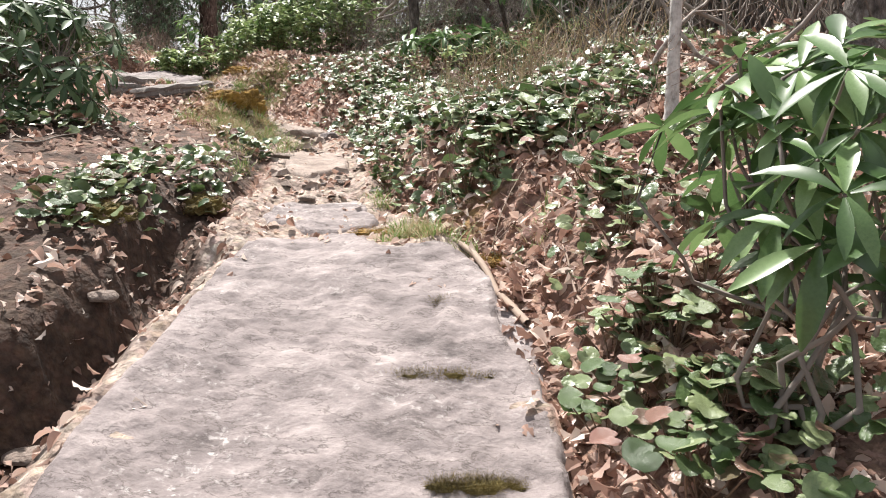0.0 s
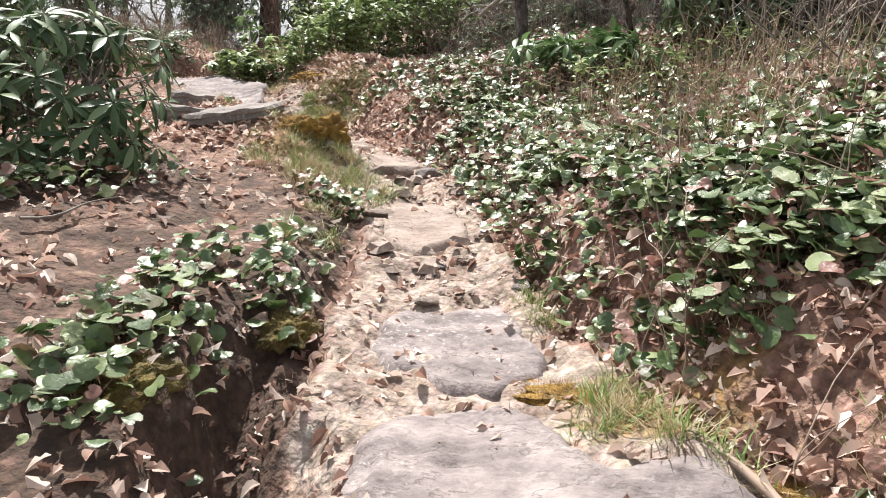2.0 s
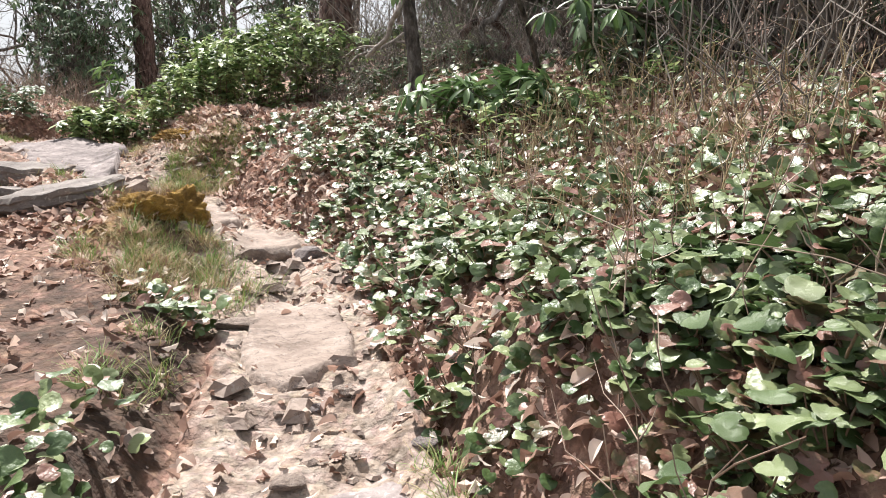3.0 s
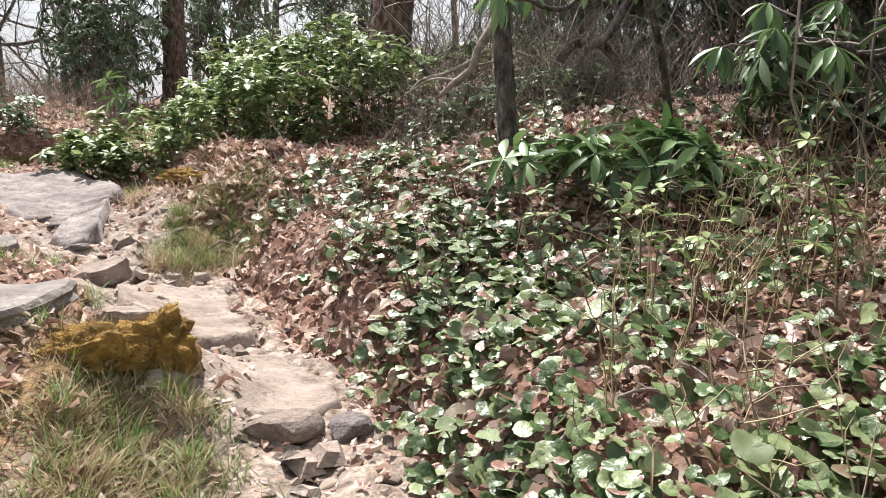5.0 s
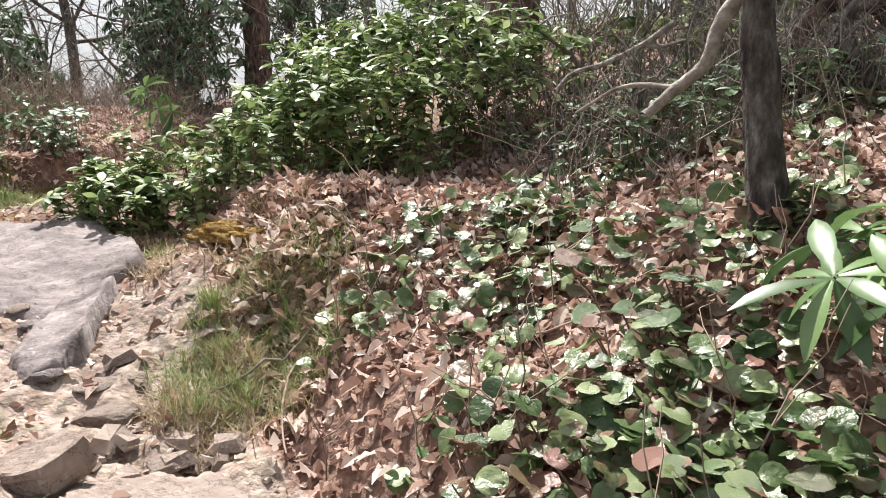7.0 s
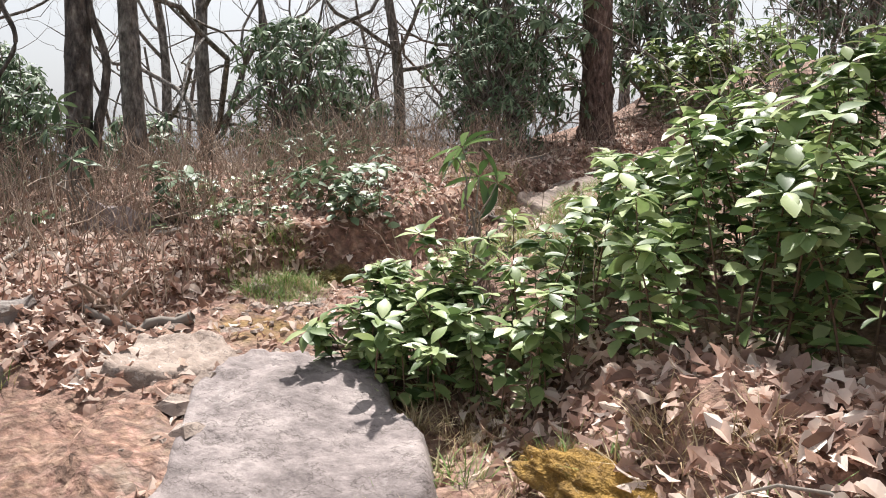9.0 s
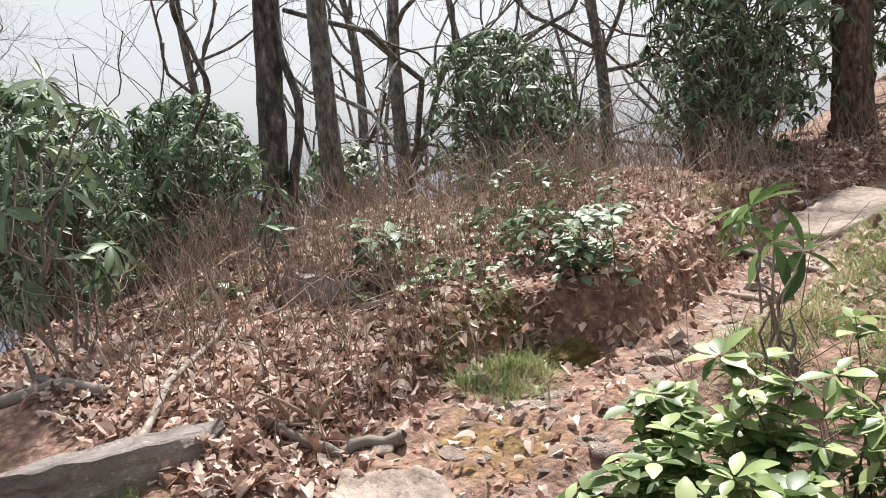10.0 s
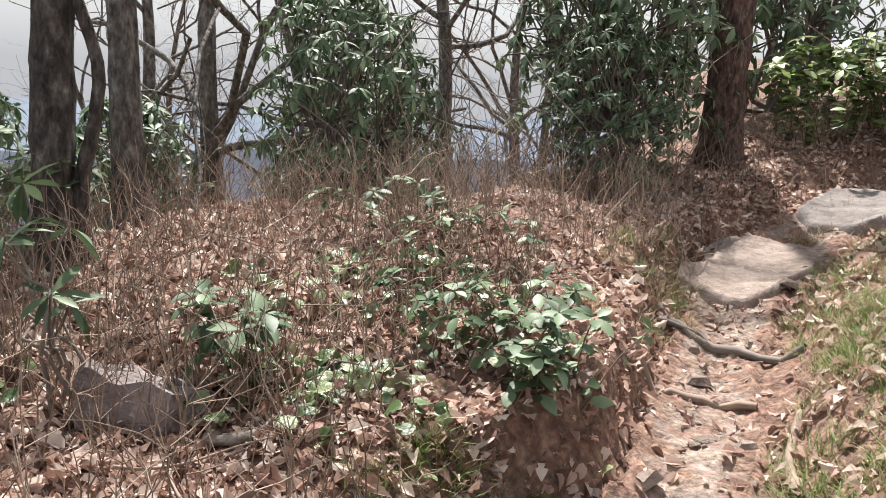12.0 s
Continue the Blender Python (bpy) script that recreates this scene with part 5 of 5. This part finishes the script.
for k, (x, y, sx, sy, sz, turn, kind, label) in enumerate((
        (-4.69, 13.47, 0.12, 0.1, 0.1, 20, 0, "grey angular stone in the gully path"), (-4.83, 13.28, 0.11, 0.09, 0.09, 70, 1, "tan angular stone in the gully path"),
        (-4.6, 12.9, 0.15, 0.12, 0.05, 10, 1, "flat tan stone in the gully path"), (-4.75, 14.05, 0.08, 0.05, 0.04, 40, 3, "flat pale stone in the gully path"),
        (-5.06, 11.56, 0.07, 0.06, 0.04, 0, 2, "small grey stone by the stick"), (-1.56, 8.29, 0.06, 0.05, 0.04, 0, 0, "small pale stone in the trail"),
        (-1.23, 7.77, 0.16, 0.12, 0.13, 40, 1, "blocky tan rock in the trail"), (-1, 7.81, 0.1, 0.09, 0.11, 10, 4, "blocky pale rock in the trail"),
        (-2.62, 9.6, 0.13, 0.1, 0.08, 60, 1, "tan stone in the trail"), (-0.45, 3.7, 0.028, 0.022, 0.02, 0, 0, "small pebble on the bedrock"),
        (-0.65, 5.29, 0.05, 0.03, 0.025, 20, 2, "dark pebble on the path"), (-0.79, 3.27, 0.02, 0.02, 0.015, 0, 2, "small pebble on the bedrock"),
        (-4.35, 12, 0.08, 0.06, 0.05, 0, 1, "tan stone in the trail"), (-4.2, 11.85, 0.16, 0.12, 0.08, 30, 0, "grey stone under the bush"), (-1.2, 3.61, 0.09, 0.07, 0.06, 0, 1, "stone in the washed-out gully"),
        (-1.13, 2.98, 0.12, 0.08, 0.06, 30, 3, "stone in the washed-out gully"), (-1.21, 2.59, 0.14, 0.1, 0.07, 80, 1, "stone in the washed-out gully"))):
    stone(x, y, sx, sy, sz, turn, kind, label)
rs = np.random.default_rng(131)
CHIP = (np.array([(-0.68, -0.43, 0), (1.22, -0.58, 0), (1.31, 1.11, 0), (-0.39, 1.34, 0), (-0.28, -0.13, 0.7), (0.92, 0.01, 0.9), (0.81, 0.88, 0.6), (-0.19, 0.95, 0.8)]),
        np.array([(0.31, 1.34, 5, 4), (1.3, 2.36, 6, 5), (2.26, 3.36, 7, 6), (3.32, 0.46, 4, 7), (4.19, 5.24, 6, 7)]))
gravel = Geo()
for i in range(900):
    j = int(rs.integers(50, 185))
    p = LINE[j]
    x, y = p[0] + rs.normal(0, p[3] * 0.55), p[1] + rs.normal(0, 0.15)
    s = float(rs.uniform(0.012, 0.034) * (2.6 if i % 5 == 0 else 1))
    if j > 132 and i % 3:
        continue
    if i < 250:
        stone(x, y, s * rs.uniform(0.8, 1.5), s, s * 0.6, float(rs.uniform(0, 360)), int(rs.integers(0, 6)), "small broken stone on the footpath")
    else:
        m = frames((x, y, ground_z(x, y) + 0.1 * s), (rs.normal(), rs.normal(), 0), (rs.normal(0, 0.3), rs.normal(0, 0.3), 1), np.array([[s * 0.9, s * 0.7, s * 0.6]]))
        scatter(gravel, CHIP, m)
solo("gravel", gravel, M_ROCK_TAN, "scattered broken stone chips on the footpath", "gravel", kind="stuff", smooth=False)


def lying(name, label, a, b, r0, r1, mat, lift=0.02, wob=0.05, seed=0, fork=False):
    r = np.random.default_rng(seed)
    k = 9
    t = np.linspace(0, 1, k)
    x = a[0] + (b[0] - a[0]) * t + np.sin(math.pi * t) * r.normal(0, wob) + np.sin(2 * math.pi * t) * r.normal(0, wob * 0.6)
    y = a[1] + (b[1] - a[1]) * t + np.sin(math.pi * t) * r.normal(0, wob) + np.sin(2 * math.pi * t) * r.normal(0, wob * 0.6)
    z = land(x, y)[0] + lift
    pts = np.stack([x, y, z], 1)
    o = pts[0].copy()
    g = tube(Geo(), pts - o, np.linspace(r0, r1, k), 7, 0.1, seed)
    if fork:
        q = pts[4] - o
        tube(g, bend(q, q + (r.normal(0, 0.2), r.normal(0, 0.2), 0.12), 5, 0.1, r), np.linspace(r1, r1 * 0.4, 5), 5)
    return solo(name, g, mat, label, "branch", "fallen sticks", at=o)


lying("fallen_stick", "thin brown stick lying across the bedrock edge", (0.17, 4.28), (0.54, 3.28), 0.012, 0.016, M_TWIG, 0.03, 0.05, 1)
lying("fallen_stick", "bleached stick propped in the leaf litter", (-5.6, 10.85), (-6.5, 11.75), 0.018, 0.012, M_DEADWOOD, 0.06, 0.03, 2)
lying("fallen_stick", "short weathered log in the trail", (-5.02, 11.64), (-5.48, 11.28), 0.03, 0.02, M_GREYTWIG, 0.03, 0.02, 3)
lying("fallen_stick", "thick dead branch in the leaf litter", (-6.9, 10.6), (-6.3, 11.05), 0.04, 0.03, M_GREYTWIG, 0.02, 0.05, 4, True)
lying("fallen_stick", "grey fallen branch among galax leaves", (-6.3, 12.6), (-5.75, 12.95), 0.018, 0.01, M_DEADWOOD, 0.05, 0.03, 5, True)
lying("fallen_stick", "grey fallen branch in the leaf litter", (-6.15, 12.35), (-5.9, 12.75), 0.022, 0.012, M_DEADWOOD, 0.03, 0.03, 6)
zr = ground_z(-5.45, 11.5)
rr = np.random.default_rng(401)
clump = thing("root_clump", "tangled dark upturned root clump in the leaves", "root", (-5.45, 11.5, zr))
for _ in range(14):
    end = np.array((0, 0, 0.06)) + rr.normal(0, 0.12, 3) * (1.4, 1.2, 0.5)
    part("root", tube(Geo(), bend((0, 0, -0.03), end, 6, 0.15, rr), np.linspace(0.02, 0.005, 6), 6, 0.08), M_TWIG, clump)
lying("tree_root", "worn root crossing the path as a step", (-5.25, 14.35), (-4.6, 14.4), 0.028, 0.02, M_TWIG, 0.01, 0.03, 7)
lying("tree_root", "worn root crossing the path as a step", (-5.3, 15.2), (-4.45, 15.0), 0.03, 0.022, M_GREYTWIG, 0.01, 0.03, 8, True)
lying("tree_root", "curved root along the path edge", (-4.35, 13.6), (-4.4, 14.2), 0.03, 0.02, M_TWIG, 0.02, 0.03, 9)
for k in range(40):
    cx, cy = [(0.4, 4.2), (0.5, 6.5), (-0.6, 9.5), (-2.0, 10.6), (-6.2, 11.8), (-2.3, 5.2), (1.6, 8.0), (-6.0, 14.0)][k % 8]
    x, y = cx + rs.normal(0, 0.6), cy + rs.normal(0, 0.6)
    a = rs.uniform(0, 6.28)
    if land(np.array([x]), np.array([y]))[1][0] > 0.1:
        lying("fallen_twig", "thin bare twig lying in the leaf litter", (x, y), (x + math.cos(a) * 0.5, y + math.sin(a) * 0.5), 0.007, 0.003, M_GREYTWIG if k % 2 else M_TWIG, 0.05, 0.05, 200 + k, k % 3 == 0)
for k, (x, y, dx, dy, h) in enumerate(((1.51, 4.58, 0.9, 0.2, 0.8), (1.89, 5.06, -0.9, 0.4, 0.7), (2.01, 4.69, 1.0, 0.0, 0.5), (1.38, 5.42, 0.7, 0.5, 0.9), (2.07, 5.8, -0.7, 0.3, 0.6), (-0.7, 12.4, -0.9, -0.3, 0.5), (0.2, 12, -1.0, 0.3, 0.4))):
    z = ground_z(x, y)
    r = np.random.default_rng(300 + k)
    g = Geo()
    pts = bend((0, 0, 0), (dx, dy, h), 7, 0.07, r)
    tube(g, pts, np.linspace(0.018, 0.006, 7), 6, 0.08, k)
    for j in (2, 3, 4, 5):
        tube(g, bend(pts[j], pts[j] + r.normal(0, 0.22, 3) + (0, 0, 0.1), 4, 0.1, r), np.linspace(0.007, 0.003, 4), 4)
    solo("dead_branch", g, M_DEADWOOD if k % 2 else M_GREYTWIG, "bare dead branch leaning in the brush", "branch", "leaning branches", at=(x, y, z))
